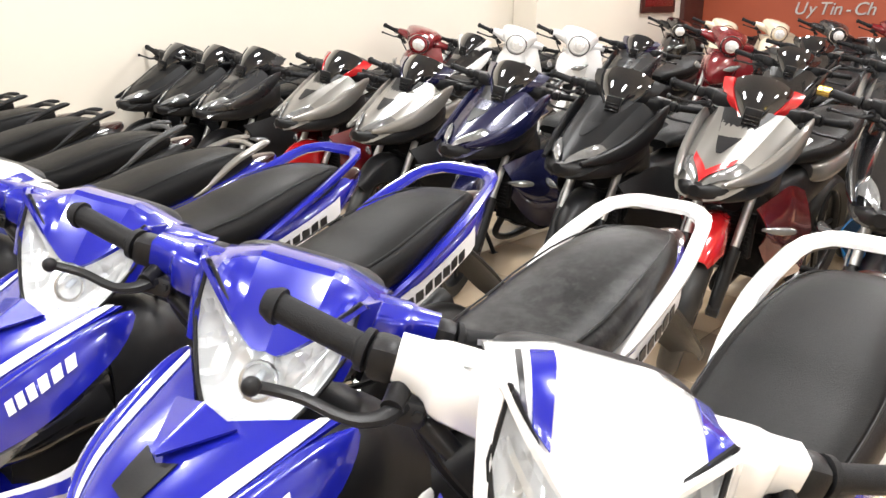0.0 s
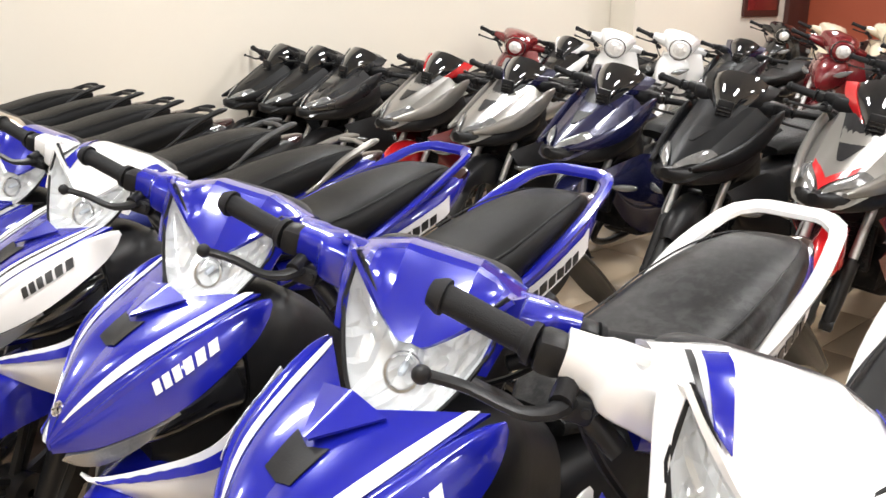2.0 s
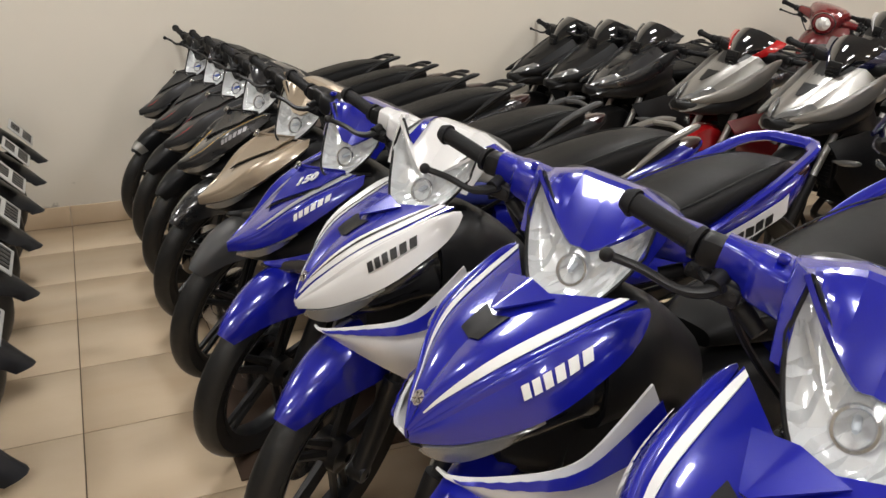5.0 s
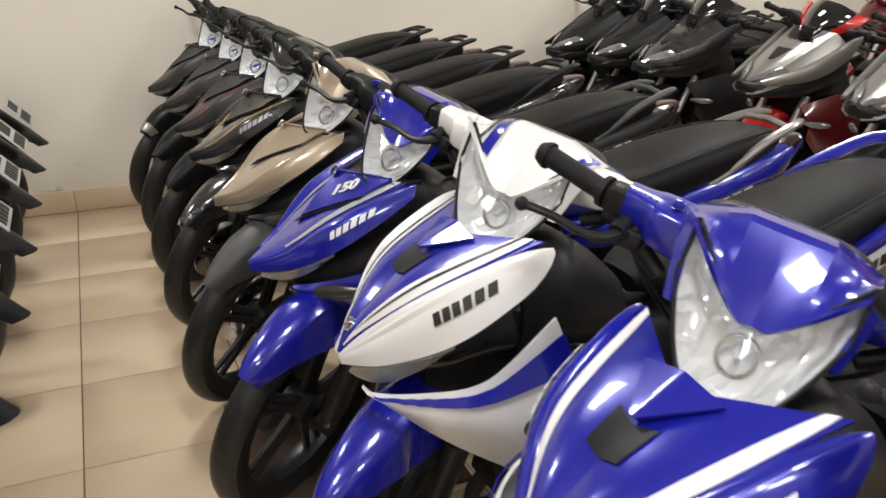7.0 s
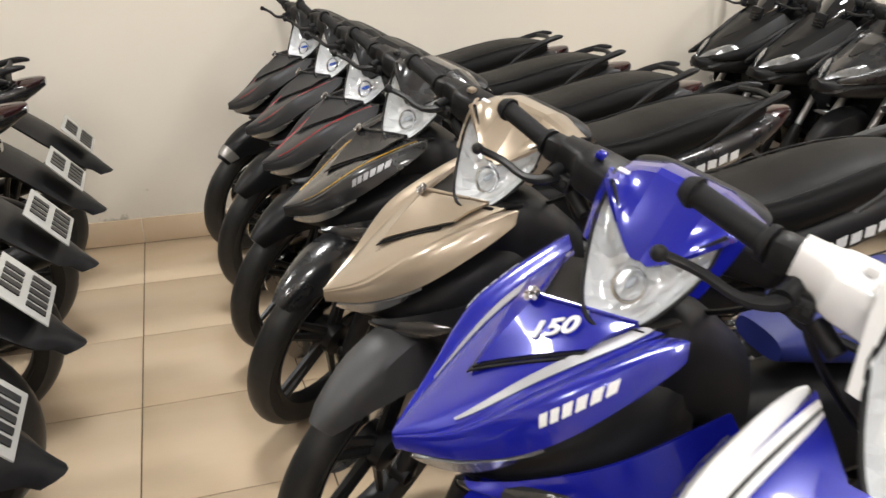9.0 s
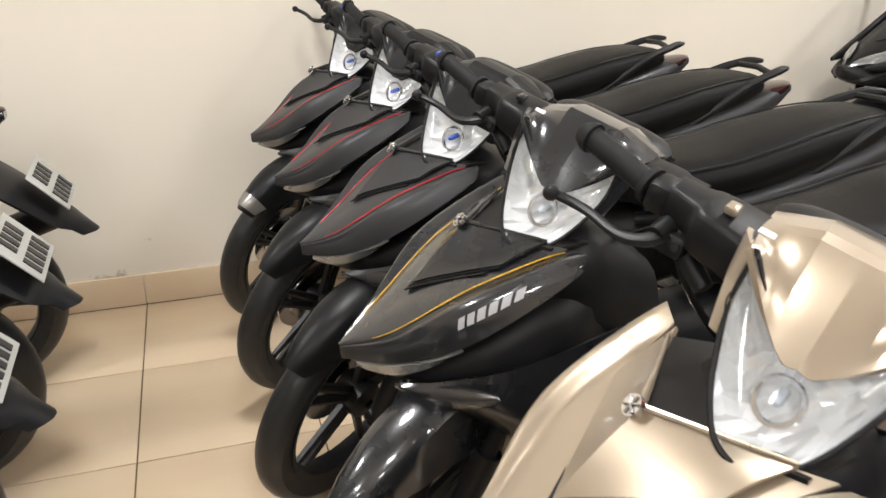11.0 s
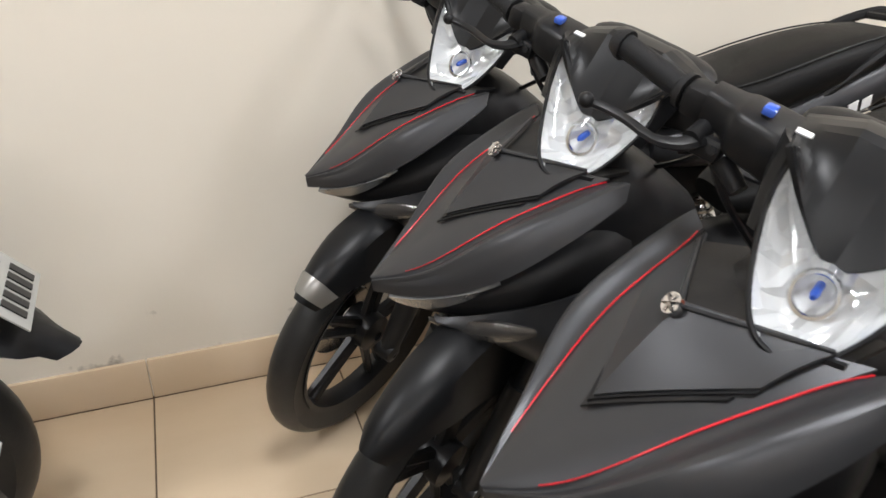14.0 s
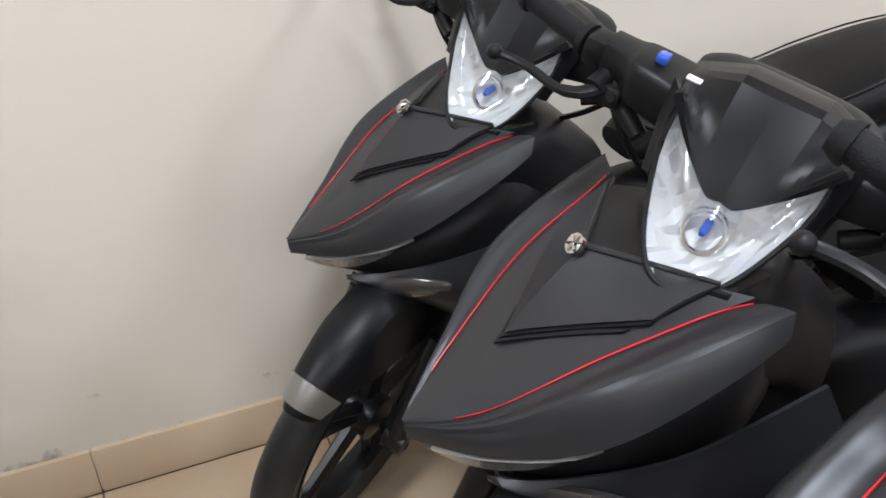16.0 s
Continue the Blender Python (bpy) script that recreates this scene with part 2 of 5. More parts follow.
def tube_into(bm, pts, radius, n=8, squash=1.0):
    """A round bar along pts; radius a number or one for each point."""
    pts = [Vector(p[:3]) for p in pts]
    rad = radius if hasattr(radius, "__len__") else [radius] * len(pts)
    rings, side = [], None
    for i, p in enumerate(pts):
        d = (pts[min(i + 1, len(pts) - 1)] - pts[max(i - 1, 0)]).normalized()
        if side is None:
            side = d.cross(Vector((0, 0, 1)) if abs(d.z) < 0.9 else Vector((1, 0, 0))).normalized()
        side = (side - d * side.dot(d)).normalized()
        up = d.cross(side)
        rings.append([p + (side * math.cos(a) + up * math.sin(a) * squash) * rad[i] for a in (2 * math.pi * k / n for k in range(n))])
    return loft_into(bm, rings)


def tube(pts, radius, n=8, squash=1.0):
    return tube_into(bmesh.new(), pts, radius, n, squash)


def sections(stations, n=16, power=2.6, count=None):
    """A body along x from stations (x, y, z, half width, half height)."""
    st = smooth(stations, count) if count else stations
    rings = []
    for x, y, z, w, h in st:
        ring = []
        for k in range(n):
            a = 2 * math.pi * k / n
            c, s = math.cos(a), math.sin(a)
            ring.append((x, y + max(w, 0.001) * math.copysign(abs(c) ** (2 / power), c), z + max(h, 0.001) * math.copysign(abs(s) ** (2 / power), s)))
        rings.append(ring)
    return loft_into(bmesh.new(), rings)


def box_into(bm, centre, size, bevel=0.004, rot=None):
    tmp = bmesh.new()
    bmesh.ops.create_cube(tmp, size=1)
    bmesh.ops.scale(tmp, vec=size, verts=tmp.verts)
    if bevel:
        bmesh.ops.bevel(tmp, geom=tmp.edges[:], offset=bevel, segments=2, affect="EDGES", profile=0.5)
    m = Matrix.Translation(centre) @ (rot or Matrix())
    bmesh.ops.transform(tmp, matrix=m, verts=tmp.verts)
    me = bpy.data.meshes.new("tmp")
    tmp.to_mesh(me)
    tmp.free()
    bm.from_mesh(me)
    bpy.data.meshes.remove(me)
    return bm


def box(centre, size, bevel=0.004, rot=None):
    return box_into(bmesh.new(), centre, size, bevel, rot)


def lathe_into(bm, profile, centre, n=32, closed=True):
    """Profile (radius, y) turned round the y axis through centre."""
    rows = []
    for k in range(n):
        a = 2 * math.pi * k / n
        rows.append([bm.verts.new((centre[0] + r * math.cos(a), centre[1] + y, centre[2] + r * math.sin(a))) for r, y in profile])
    m = len(profile)
    for k in range(n):
        a, b = rows[k], rows[(k + 1) % n]
        for i in range(m if closed else m - 1):
            bm.faces.new((a[i], a[(i + 1) % m], b[(i + 1) % m], b[i]))
    return bm


def sheet(f, nu, nv, thick=0.004):
    """A shell over f(u, v) -> point, u and v from 0 to 1, with thickness."""
    bm = bmesh.new()
    g = [[bm.verts.new(f(i / nu, j / nv)) for j in range(nv + 1)] for i in range(nu + 1)]
    for i in range(nu):
        for j in range(nv):
            bm.faces.new((g[i][j], g[i + 1][j], g[i + 1][j + 1], g[i][j + 1]))
    if thick:
        bmesh.ops.recalc_face_normals(bm, faces=bm.faces)
        bmesh.ops.solidify(bm, geom=bm.faces[:], thickness=thick)
    return bm


def turned(bm, m):
    bmesh.ops.transform(bm, matrix=m, verts=bm.verts)
    return bm


def lerp(a, b, t):
    return a + (b - a) * t


def steer(angle, top=(0.288, 0, 1.02), rake=25.0):
    """The turn of the handlebar and front wheel to the bike's left about the raked steering axis."""
    axis = Vector((math.sin(radians(rake)), 0, math.cos(radians(rake))))
    return Matrix.Translation(top) @ Matrix.Rotation(radians(angle), 4, axis) @ Matrix.Translation(-Vector(top))


TURN = steer(39)
TURN_W = steer(20)
TURNS = dict(A=steer(37, (0.262, 0, 1.02)), B=steer(42, (0.37, 0, 1.02)))
AHEAD = Matrix.Translation((0.005, 0, 0))
REAR = dict(A=0.13, B=0.10)

# ---------------------------------------------------------------- motorbike parts shared by all models


def tyre(r=0.285, w=0.042, c=(0, 0, 0.285)):
    prof = []
    for k in range(11):
        a = -1.25 + 2.5 * k / 10
        prof.append((r - w * 1.05 + w * 1.05 * math.cos(a), w * math.sin(a)))
    prof += [(r - 0.07, w * 0.62), (r - 0.07, -w * 0.62)]
    bm = lathe_into(bmesh.new(), prof, c, 48)
    return bm


def rim(r=0.285, c=(0, 0, 0.285), spokes=5):
    o = r - 0.066
    bm = lathe_into(bmesh.new(), [(o, 0.03), (o - 0.012, 0.026), (o - 0.018, 0.01), (o - 0.018, -0.01), (o - 0.012, -0.026), (o, -0.03)], c, 40)
    lathe_into(bm, [(0.045, 0.035), (0.045, -0.035), (0.012, -0.045), (0.012, 0.045)], c, 20)
    for k in range(spokes):
        for off in (-0.10, 0.10):
            a = 2 * math.pi * k / spokes
            p0 = Vector(c) + Vector((0.035 * math.cos(a + off * 3), 0, 0.035 * math.sin(a + off * 3)))
            p1 = Vector(c) + Vector(((o - 0.012) * math.cos(a + off), 0, (o - 0.012) * math.sin(a + off)))
            tube_into(bm, [p0, p0.lerp(p1, 0.5), p1], [0.014, 0.011, 0.010], 6)
    return bm


def disc(c=(0, -0.05, 0.285), r=0.115):
    return lathe_into(bmesh.new(), [(r, 0.002), (r, -0.002), (r - 0.035, -0.002), (r - 0.037, -0.005), (0.02, -0.006), (0.02, 0.004), (r - 0.037, 0.004), (r - 0.035, 0.002)], c, 36)


def wheel(parent, key, x, turn, front=True):
    r = 0.285
    w = 0.040 if front else 0.052
    t = piece("front_wheel" if front else "rear_wheel", key + "tyre", lambda: turned(tyre(r, w, (x, 0, r)), turn), RUBBER, parent, "black rubber tyre with worn tread")
    piece("rim", key + "rim", lambda: turned(rim(r, (x, 0, r)), turn), ALLOY, t, "black five-spoke alloy rim")
    piece("brake_disc", key + "disc", lambda: turned(disc((x, 0.055 if front else 0.06, r), 0.11), turn), STEEL, t)
    return t


def fork_leg(side, turn, upper=(0.172, 0.73)):
    y = side * 0.085
    bm = tube([(-0.02, y, 0.27), (0.03, y, 0.38), (0.075, y, 0.50)], [0.022, 0.026, 0.026], 10)
    tube_into(bm, [(0.07, y, 0.49), (upper[0], y, upper[1])], 0.015, 10)
    lathe_into(bm, [(0.022, 0.02), (0.022, -0.02), (0.008, -0.024), (0.008, 0.024)], (-0.015, y, 0.285), 12)
    return turned(bm, turn)


def caliper(turn):
    bm = box((0.065, 0.08, 0.375), (0.05, 0.05, 0.085), 0.01, Matrix.Rotation(0.4, 4, "Y"))
    tube_into(bm, smooth([(0.07, 0.09, 0.41), (0.10, 0.11, 0.52), (0.13, 0.10, 0.62), (0.17, 0.08, 0.70)], 10), 0.005, 6)
    return turned(bm, turn)


def fender(turn, a0=46, a1=160, u0=0.0, u1=1.0, off=0.0):
    def f(u, v):
        a = radians(lerp(a0, a1, u))
        s = (v - 0.5) * 2
        w = 0.028 + 0.034 * min(1, u / 0.22) ** 0.6
        r = 0.318 - 0.035 * abs(s) ** 2.4 + 0.012 * math.sin(math.pi * u)
        drop = 0.30 * max(0, abs(s) - 0.7) * math.sin(math.pi * min(1, u * 1.05)) ** 1.5
        return Vector((math.cos(math.pi - a) * (r - drop) * 1.0, s * w, 0.285 + math.sin(math.pi - a) * (r - drop) * 1.06))
    k = 1 + off / 0.31
    c = Vector((0, 0, 0.285))
    return turned(sheet(lambda u, v: c + (f(lerp(u0, u1, u), v) - c) * k, 22, 12, 0.004), turn)


def grip(side, turn):
    bm = bmesh.new()
    pts = [(lerp(0.317, 0.342, k / 33), side * lerp(0.224, 0.312, k / 33), lerp(1.045, 1.05, k / 33)) for k in range(34)]
    tube_into(bm, pts, [0.0162 if k in (0, 1) else 0.0146 if k % 2 else 0.0141 for k in range(34)], 16)
    tube_into(bm, [(0.3165, side * 0.218, 1.045), (0.318, side * 0.225, 1.045)], 0.021, 18)
    tube_into(bm, [(0.342, side * 0.311, 1.05), (0.343, side * 0.316, 1.05), (0.345, side * 0.327, 1.05)], [0.0185, 0.0185, 0.013], 16)
    return turned(bm, turn)


def lever(side, turn):
    pts = smooth([(0.282, side * 0.178, 1.022), (0.262, side * 0.190, 1.016), (0.256, side * 0.218, 1.010), (0.270, side * 0.262, 1.008), (0.270, side * 0.292, 1.008), (0.264, side * 0.308, 1.010)], 16)
    rad = [0.011, 0.011, 0.010, 0.009, 0.008, 0.008] + [0.0065] * 10
    bm = tube(pts, rad, 8, 0.75)
    tmp = bmesh.new()
    bmesh.ops.create_uvsphere(tmp, u_segments=12, v_segments=8, radius=0.0095, matrix=Matrix.Translation(pts[-1]))
    me = bpy.data.meshes.new("tmp")
    tmp.to_mesh(me)
    tmp.free()
    bm.from_mesh(me)
    bpy.data.meshes.remove(me)
    tube_into(bm, [(0.300, side * 0.180, 1.030), (0.270, side * 0.184, 1.022)], 0.011, 10)
    return turned(bm, turn)


def switch_box(side, turn):
    bm = box((0.313, side * 0.203, 1.045), (0.040, 0.032, 0.038), 0.010)
    tube_into(bm, smooth([(0.296, side * 0.178, 1.022), (0.290, side * 0.14, 0.975), (0.305, side * 0.10, 0.93), (0.33, side * 0.05, 0.88)], 12), 0.0045, 6)
    return turned(bm, turn)


def master_cylinder(side, turn):
    """The clamp, fluid cylinder and bolt heads below the arm, where the lever pivots."""
    bm = box((0.292, side * 0.172, 1.012), (0.034, 0.040, 0.026), 0.006, Matrix.Rotation(0.25, 4, "Y"))
    tube_into(bm, [(0.296, side * 0.150, 1.000), (0.282, side * 0.118, 0.985)], [0.013, 0.011], 10)
    for dy in (0.160, 0.184):
        tube_into(bm, [(0.276, side * dy, 1.018), (0.270, side * dy, 1.020)], 0.005, 6)
    return turned(bm, turn)


def handlebar_set(root, key, turn, grip_mat=None, lift=0.0, end_mat=None):
    tm = Matrix.Translation((0, 0, lift - 0.074))
    for side in (1, -1):
        s = "r" if side > 0 else "l"
        g = piece("hand_grip", key + "grip" + s, lambda: grip(side, turn @ tm), grip_mat or GRIP, root, "ribbed black rubber grip")
        piece("brake_lever", key + "lever" + s, lambda: lever(side, turn @ tm), PLASTIC, root, "black lever with a ball end")
        piece("master_cylinder", key + "master" + s, lambda: master_cylinder(side, turn @ tm), PLASTIC, root)
        piece("switch_housing", key + "switch" + s, lambda: switch_box(side, turn @ tm), PLASTIC, root)
        if end_mat:
            piece("bar_end", key + "barend" + s, lambda: turned(tube([(0.344, side * 0.318, 0.976 + lift), (0.350, side * 0.358, 0.976 + lift)], [0.0185, 0.017], 14), turn), end_mat, g)


def seat_mesh(back=0.0):
    st = smooth([(0.60, 0, 0.735, 0.055, 0.018), (0.66, 0, 0.748, 0.085, 0.035), (0.80, 0, 0.752, 0.118, 0.045), (0.95, 0, 0.765, 0.135, 0.052), (1.05, 0, 0.785, 0.135, 0.058), (1.18, 0, 0.815, 0.122, 0.055), (1.30, 0, 0.835, 0.098, 0.045), (1.385, 0, 0.845, 0.06, 0.022)], 26)
    return sections(st, 22, 2.9)


def seam_mesh(side):
    st = smooth([(0.66, 0.080, 0.770), (0.80, 0.108, 0.782), (0.95, 0.118, 0.803), (1.05, 0.118, 0.828), (1.18, 0.105, 0.857), (1.30, 0.080, 0.870), (1.37, 0.045, 0.863)], 20)
    return tube([(x, side * y, z + 0.003) for x, y, z in st], 0.0022, 5)


def tail_body():
    st = smooth([(0.76, 0, 0.67, 0.085, 0.04), (0.82, 0, 0.668, 0.118, 0.055), (0.95, 0, 0.675, 0.130, 0.06), (1.15, 0, 0.72, 0.125, 0.062), (1.32, 0, 0.765, 0.10, 0.055), (1.43, 0, 0.80, 0.06, 0.035), (1.50, 0, 0.825, 0.02, 0.012)], 20)
    return sections(st, 18, 3.2)


def side_strip(side, x0, x1, lo, hi, n=12, off=0.004):
    """A decal strip laid on the flank of the tail."""
    ref = smooth([(0.58, 0.07, 0.66), (0.72, 0.115, 0.655), (0.95, 0.130, 0.675), (1.15, 0.125, 0.72), (1.32, 0.10, 0.765), (1.43, 0.06, 0.80)], 60)

    def f(u, v):
        x = lerp(x0, x1, u)
        k = min(range(60), key=lambda i: abs(ref[i][0] - x))
        return Vector((x, side * (ref[k][1] + off), ref[k][2] + lerp(lo, hi, v)))
    return sheet(f, n, 2, 0.002)


def letters(side, x0, x1, count, h, lean=0.25, lo=-0.02):
    """A run of slanted bars standing for a word on the flank."""
    bm = bmesh.new()
    for k in range(count):
        a = lerp(x0, x1, k / count)
        b = lerp(x0, x1, (k + 0.72) / count)
        tmp = side_strip(side, a, b, lo, lo + h, 1, 0.007)
        me = bpy.data.meshes.new("tmp")
        tmp.to_mesh(me)
        tmp.free()
        bm.from_mesh(me)
        bpy.data.meshes.remove(me)
    return bm


def grab_rail(kind):
    if kind == "wide":
        pts = smooth([(0.98, 0.105, 0.700), (1.06, 0.138, 0.755), (1.22, 0.146, 0.835), (1.36, 0.122, 0.890)], 16)
        pts = [tuple(p) for p in pts] + [(1.395, 0.108, 0.901), (1.425, 0.078, 0.908), (1.433, 0.055, 0.910)]
        pts += [(x, -y, z) for x, y, z in pts[::-1]]
        return tube(pts, 0.0190, 8, 0.62)
    pts = [(1.12, 0.095, 0.735), (1.20, 0.108, 0.795), (1.30, 0.105, 0.855), (1.40, 0.085, 0.888), (1.45, 0.060, 0.892)]
    bm = tube(smooth(pts, 16), [0.012] * 13 + [0.010, 0.008, 0.005], 8)
    tube_into(bm, smooth([(x, -y, z) for x, y, z in pts], 16), [0.012] * 13 + [0.010, 0.008, 0.005], 8)
    tube_into(bm, [(1.385, 0.088, 0.882), (1.395, 0, 0.888), (1.385, -0.088, 0.882)], 0.009, 8)
    return bm


def tail_lamp():
    return sections(smooth([(1.34, 0, 0.79, 0.07, 0.025), (1.42, 0, 0.81, 0.06, 0.028), (1.48, 0, 0.830, 0.035, 0.014), (1.50, 0, 0.838, 0.01, 0.004)], 10), 14, 2.5)


def rear_fender(extra=0.0):
    def f(u, v):
        s = (v - 0.5) * 2
        x = lerp(1.36, 1.675, u)
        z = lerp(0.74, 0.475, u ** 1.2)
        w = lerp(0.075, 0.068, u) if u < 0.85 else lerp(0.068, 0.045, (u - 0.85) / 0.15)
        w += extra * math.sin(math.pi * min(1, u * 1.1)) ** 0.5
        return Vector((x - 0.04 * abs(s) ** 2, s * w, z))
    return sheet(f, 14, 6, 0.008)


def number_plate():
    return box((1.575, 0, 0.625), (0.004, 0.185, 0.135), 0.0015, Matrix.Rotation(radians(-42), 4, "Y"))


def plate_bar(row, k):
    rot = Matrix.Rotation(radians(-42), 4, "Y")
    n = 4 if row else 5
    y = (k - (n - 1) / 2) * 0.030
    return box(Vector((1.575, 0, 0.625)) + rot @ Vector((0.004, y, 0.032 if row else -0.032)), (0.003, 0.018, 0.046), 0, rot)


def engine():
    return box((0.60, 0, 0.36), (0.30, 0.20, 0.20), 0.04)


def cylinder():
    return box((0.44, 0, 0.40), (0.18, 0.15, 0.14), 0.03, Matrix.Rotation(0.25, 4, "Y"))


def fin(k):
    return box((0.36 + 0.022 * k, 0, 0.405), (0.007, 0.17, 0.16), 0.002, Matrix.Rotation(0.25, 4, "Y"))


def crank_cover(s):
    return lathe_into(bmesh.new(), [(0.085, 0), (0.08, 0.02 * s), (0.03, 0.026 * s), (0.002, 0.026 * s)], (0.64, s * 0.10, 0.36), 24, False)


def exhaust():
    bm = tube(smooth([(0.36, 0.05, 0.34), (0.34, 0.08, 0.24), (0.50, 0.10, 0.19), (0.85, 0.13, 0.22), (1.02, 0.15, 0.28)], 20), 0.017, 10)
    tube_into(bm, smooth([(1.0, 0.155, 0.275), (1.05, 0.16, 0.30), (1.25, 0.165, 0.37), (1.52, 0.165, 0.46), (1.55, 0.165, 0.47)], 12), [0.02, 0.035, 0.043, 0.045, 0.045, 0.045, 0.045, 0.045, 0.045, 0.045, 0.042, 0.035], 14)
    return bm


def swingarm():
    bm = bmesh.new()
    for s in (1, -1):
        tube_into(bm, [(0.82, s * 0.08, 0.38), (1.05, s * 0.085, 0.33), (1.29, s * 0.085, 0.285)], 0.024, 8)
    tube_into(bm, [(0.82, -0.09, 0.38), (0.82, 0.09, 0.38)], 0.03, 10)
    tube_into(bm, [(1.27, -0.11, 0.285), (1.27, 0.11, 0.285)], 0.012, 8)
    return bm


def chain_case():
    return sections(smooth([(0.72, -0.115, 0.37, 0.012, 0.05), (0.9, -0.115, 0.35, 0.014, 0.045), (1.1, -0.115, 0.315, 0.014, 0.045), (1.32, -0.115, 0.285, 0.012, 0.06), (1.36, -0.115, 0.285, 0.004, 0.03)], 12), 12, 3)


def shock():
    bm = tube([(0.98, 0, 0.36), (0.90, 0, 0.62)], 0.018, 8)
    pts = []
    for k in range(64):
        a = k * 2 * math.pi / 8
        t = k / 63
        pts.append((lerp(0.97, 0.91, t) + 0.032 * math.cos(a), 0.032 * math.sin(a), lerp(0.40, 0.60, t)))
    return tube_into(bm, pts, 0.006, 5)


def foot_peg(s):
    return tube([(0.70, s * 0.12, 0.28), (0.70, s * 0.26, 0.285)], 0.015, 10)


def passenger_peg(s):
    return tube(smooth([(0.95, s * 0.10, 0.42), (1.0, s * 0.15, 0.37), (0.98, s * 0.25, 0.36)], 8), 0.013, 8)


def pedal(s):
    return tube(smooth([(0.68, s * 0.13, 0.27), (0.55, s * 0.15, 0.25), (0.50, s * 0.20, 0.26)], 8), 0.008, 8)


def side_stand():
    bm = tube(smooth([(0.62, -0.11, 0.25), (0.66, -0.17, 0.13), (0.69, -0.215, 0.014)], 8), 0.012, 8)
    return box_into(bm, (0.69, -0.215, 0.010), (0.05, 0.035, 0.010), 0.002)


def frame_tunnel():
    return sections(smooth([(0.18, 0, 0.70, 0.05, 0.10), (0.30, 0, 0.66, 0.055, 0.12), (0.45, 0, 0.56, 0.06, 0.11), (0.62, 0, 0.56, 0.07, 0.12), (0.85, 0, 0.60, 0.085, 0.10), (1.10, 0, 0.64, 0.08, 0.07)], 16), 14, 3)


def rear_half(root, key, seat_mat, body_mat, rail, rail_mat, decal, letter_mat, blue_front=False, plate=False, shift=0.0):
    """Seat, tail, rear wheel, engine and stands: the parts behind the leg shield."""
    first = len(MADE)
    wheel(root, key, 1.27, Matrix(), False)
    e = piece("engine", "engine", engine, ENGINE, root, "dusty dark engine casting with cooling fins")
    piece("cylinder", "cylinder", cylinder, ENGINE, e)
    for q in range(6):
        piece("cooling_fin", "fin%d" % q, lambda: fin(q), ENGINE, e)
    for side in (1, -1):
        piece("crank_cover", "crank%d" % side, lambda: crank_cover(side), ENGINE, e)
    piece("exhaust", "exhaust", exhaust, PLASTIC, root, "black exhaust pipe and silencer")
    piece("swingarm", "swingarm", swingarm, PLASTIC, root)
    piece("chain_case", "chain_case", chain_case, PLASTIC, root)
    piece("shock_absorber", "shock", shock, STEEL, root)
    for side in (1, -1):
        piece("foot_peg", "peg%d" % side, lambda: foot_peg(side), PLASTIC, root)
        piece("passenger_peg", "ppeg%d" % side, lambda: passenger_peg(side), ALU, root)
        piece("pedal", "pedal%d" % side, lambda: pedal(side), ALU, root)
    piece("side_stand", "stand", side_stand, PLASTIC, root)
    piece("frame_tunnel", "tunnel", frame_tunnel, PLASTIC, root)
    s = piece("seat", "seat", seat_mesh, seat_mat, root)
    for side in (1, -1):
        piece("seam", "seam%d" % side, lambda: seam_mesh(side), PLASTIC, s)
    if blue_front:
        piece("seat_front", "seat_front", lambda: sections(smooth([(0.595, 0, 0.735, 0.058, 0.021), (0.66, 0, 0.749, 0.088, 0.038), (0.80, 0, 0.753, 0.121, 0.048), (0.90, 0, 0.761, 0.133, 0.052)], 12), 22, 2.9), BLUE_SEAT, s, "blue vinyl front of the seat")
    t = piece("tail_cowl", "tail_body", tail_body, body_mat, root)
    for side in (1, -1):
        sd = "r" if side > 0 else "l"
        if decal:
            piece("decal", "decal" + sd, lambda: side_strip(side, 0.98, 1.34, -0.028, 0.022), decal, t)
        if letter_mat:
            piece("lettering", "letters" + sd, lambda: letters(side, 1.02, 1.28, 7, 0.024), letter_mat, t)
    piece("grab_rail", "rail" + rail, lambda: grab_rail(rail), rail_mat, root)
    piece("tail_light", "tail_lamp", tail_lamp, TAILRED, root)
    m = piece("rear_mudguard", "rear_fender%d" % plate, lambda: rear_fender(0.045 if plate else 0.0), PLASTIC, root)
    if plate:
        p = piece("number_plate", "plate", number_plate, PLATE, m, "white metal number plate with dark bars")
        for row, k in [(0, q) for q in range(5)] + [(1, q) for q in range(4)]:
            piece("bar", "bar%d%d" % (row, k), lambda: plate_bar(row, k), STRIPE_BLK, p)
    for ob in MADE[first:]:
        if ob.parent == root:
            ob.location.x -= shift


# ---------------------------------------------------------------- underbone sport bike (two generations)


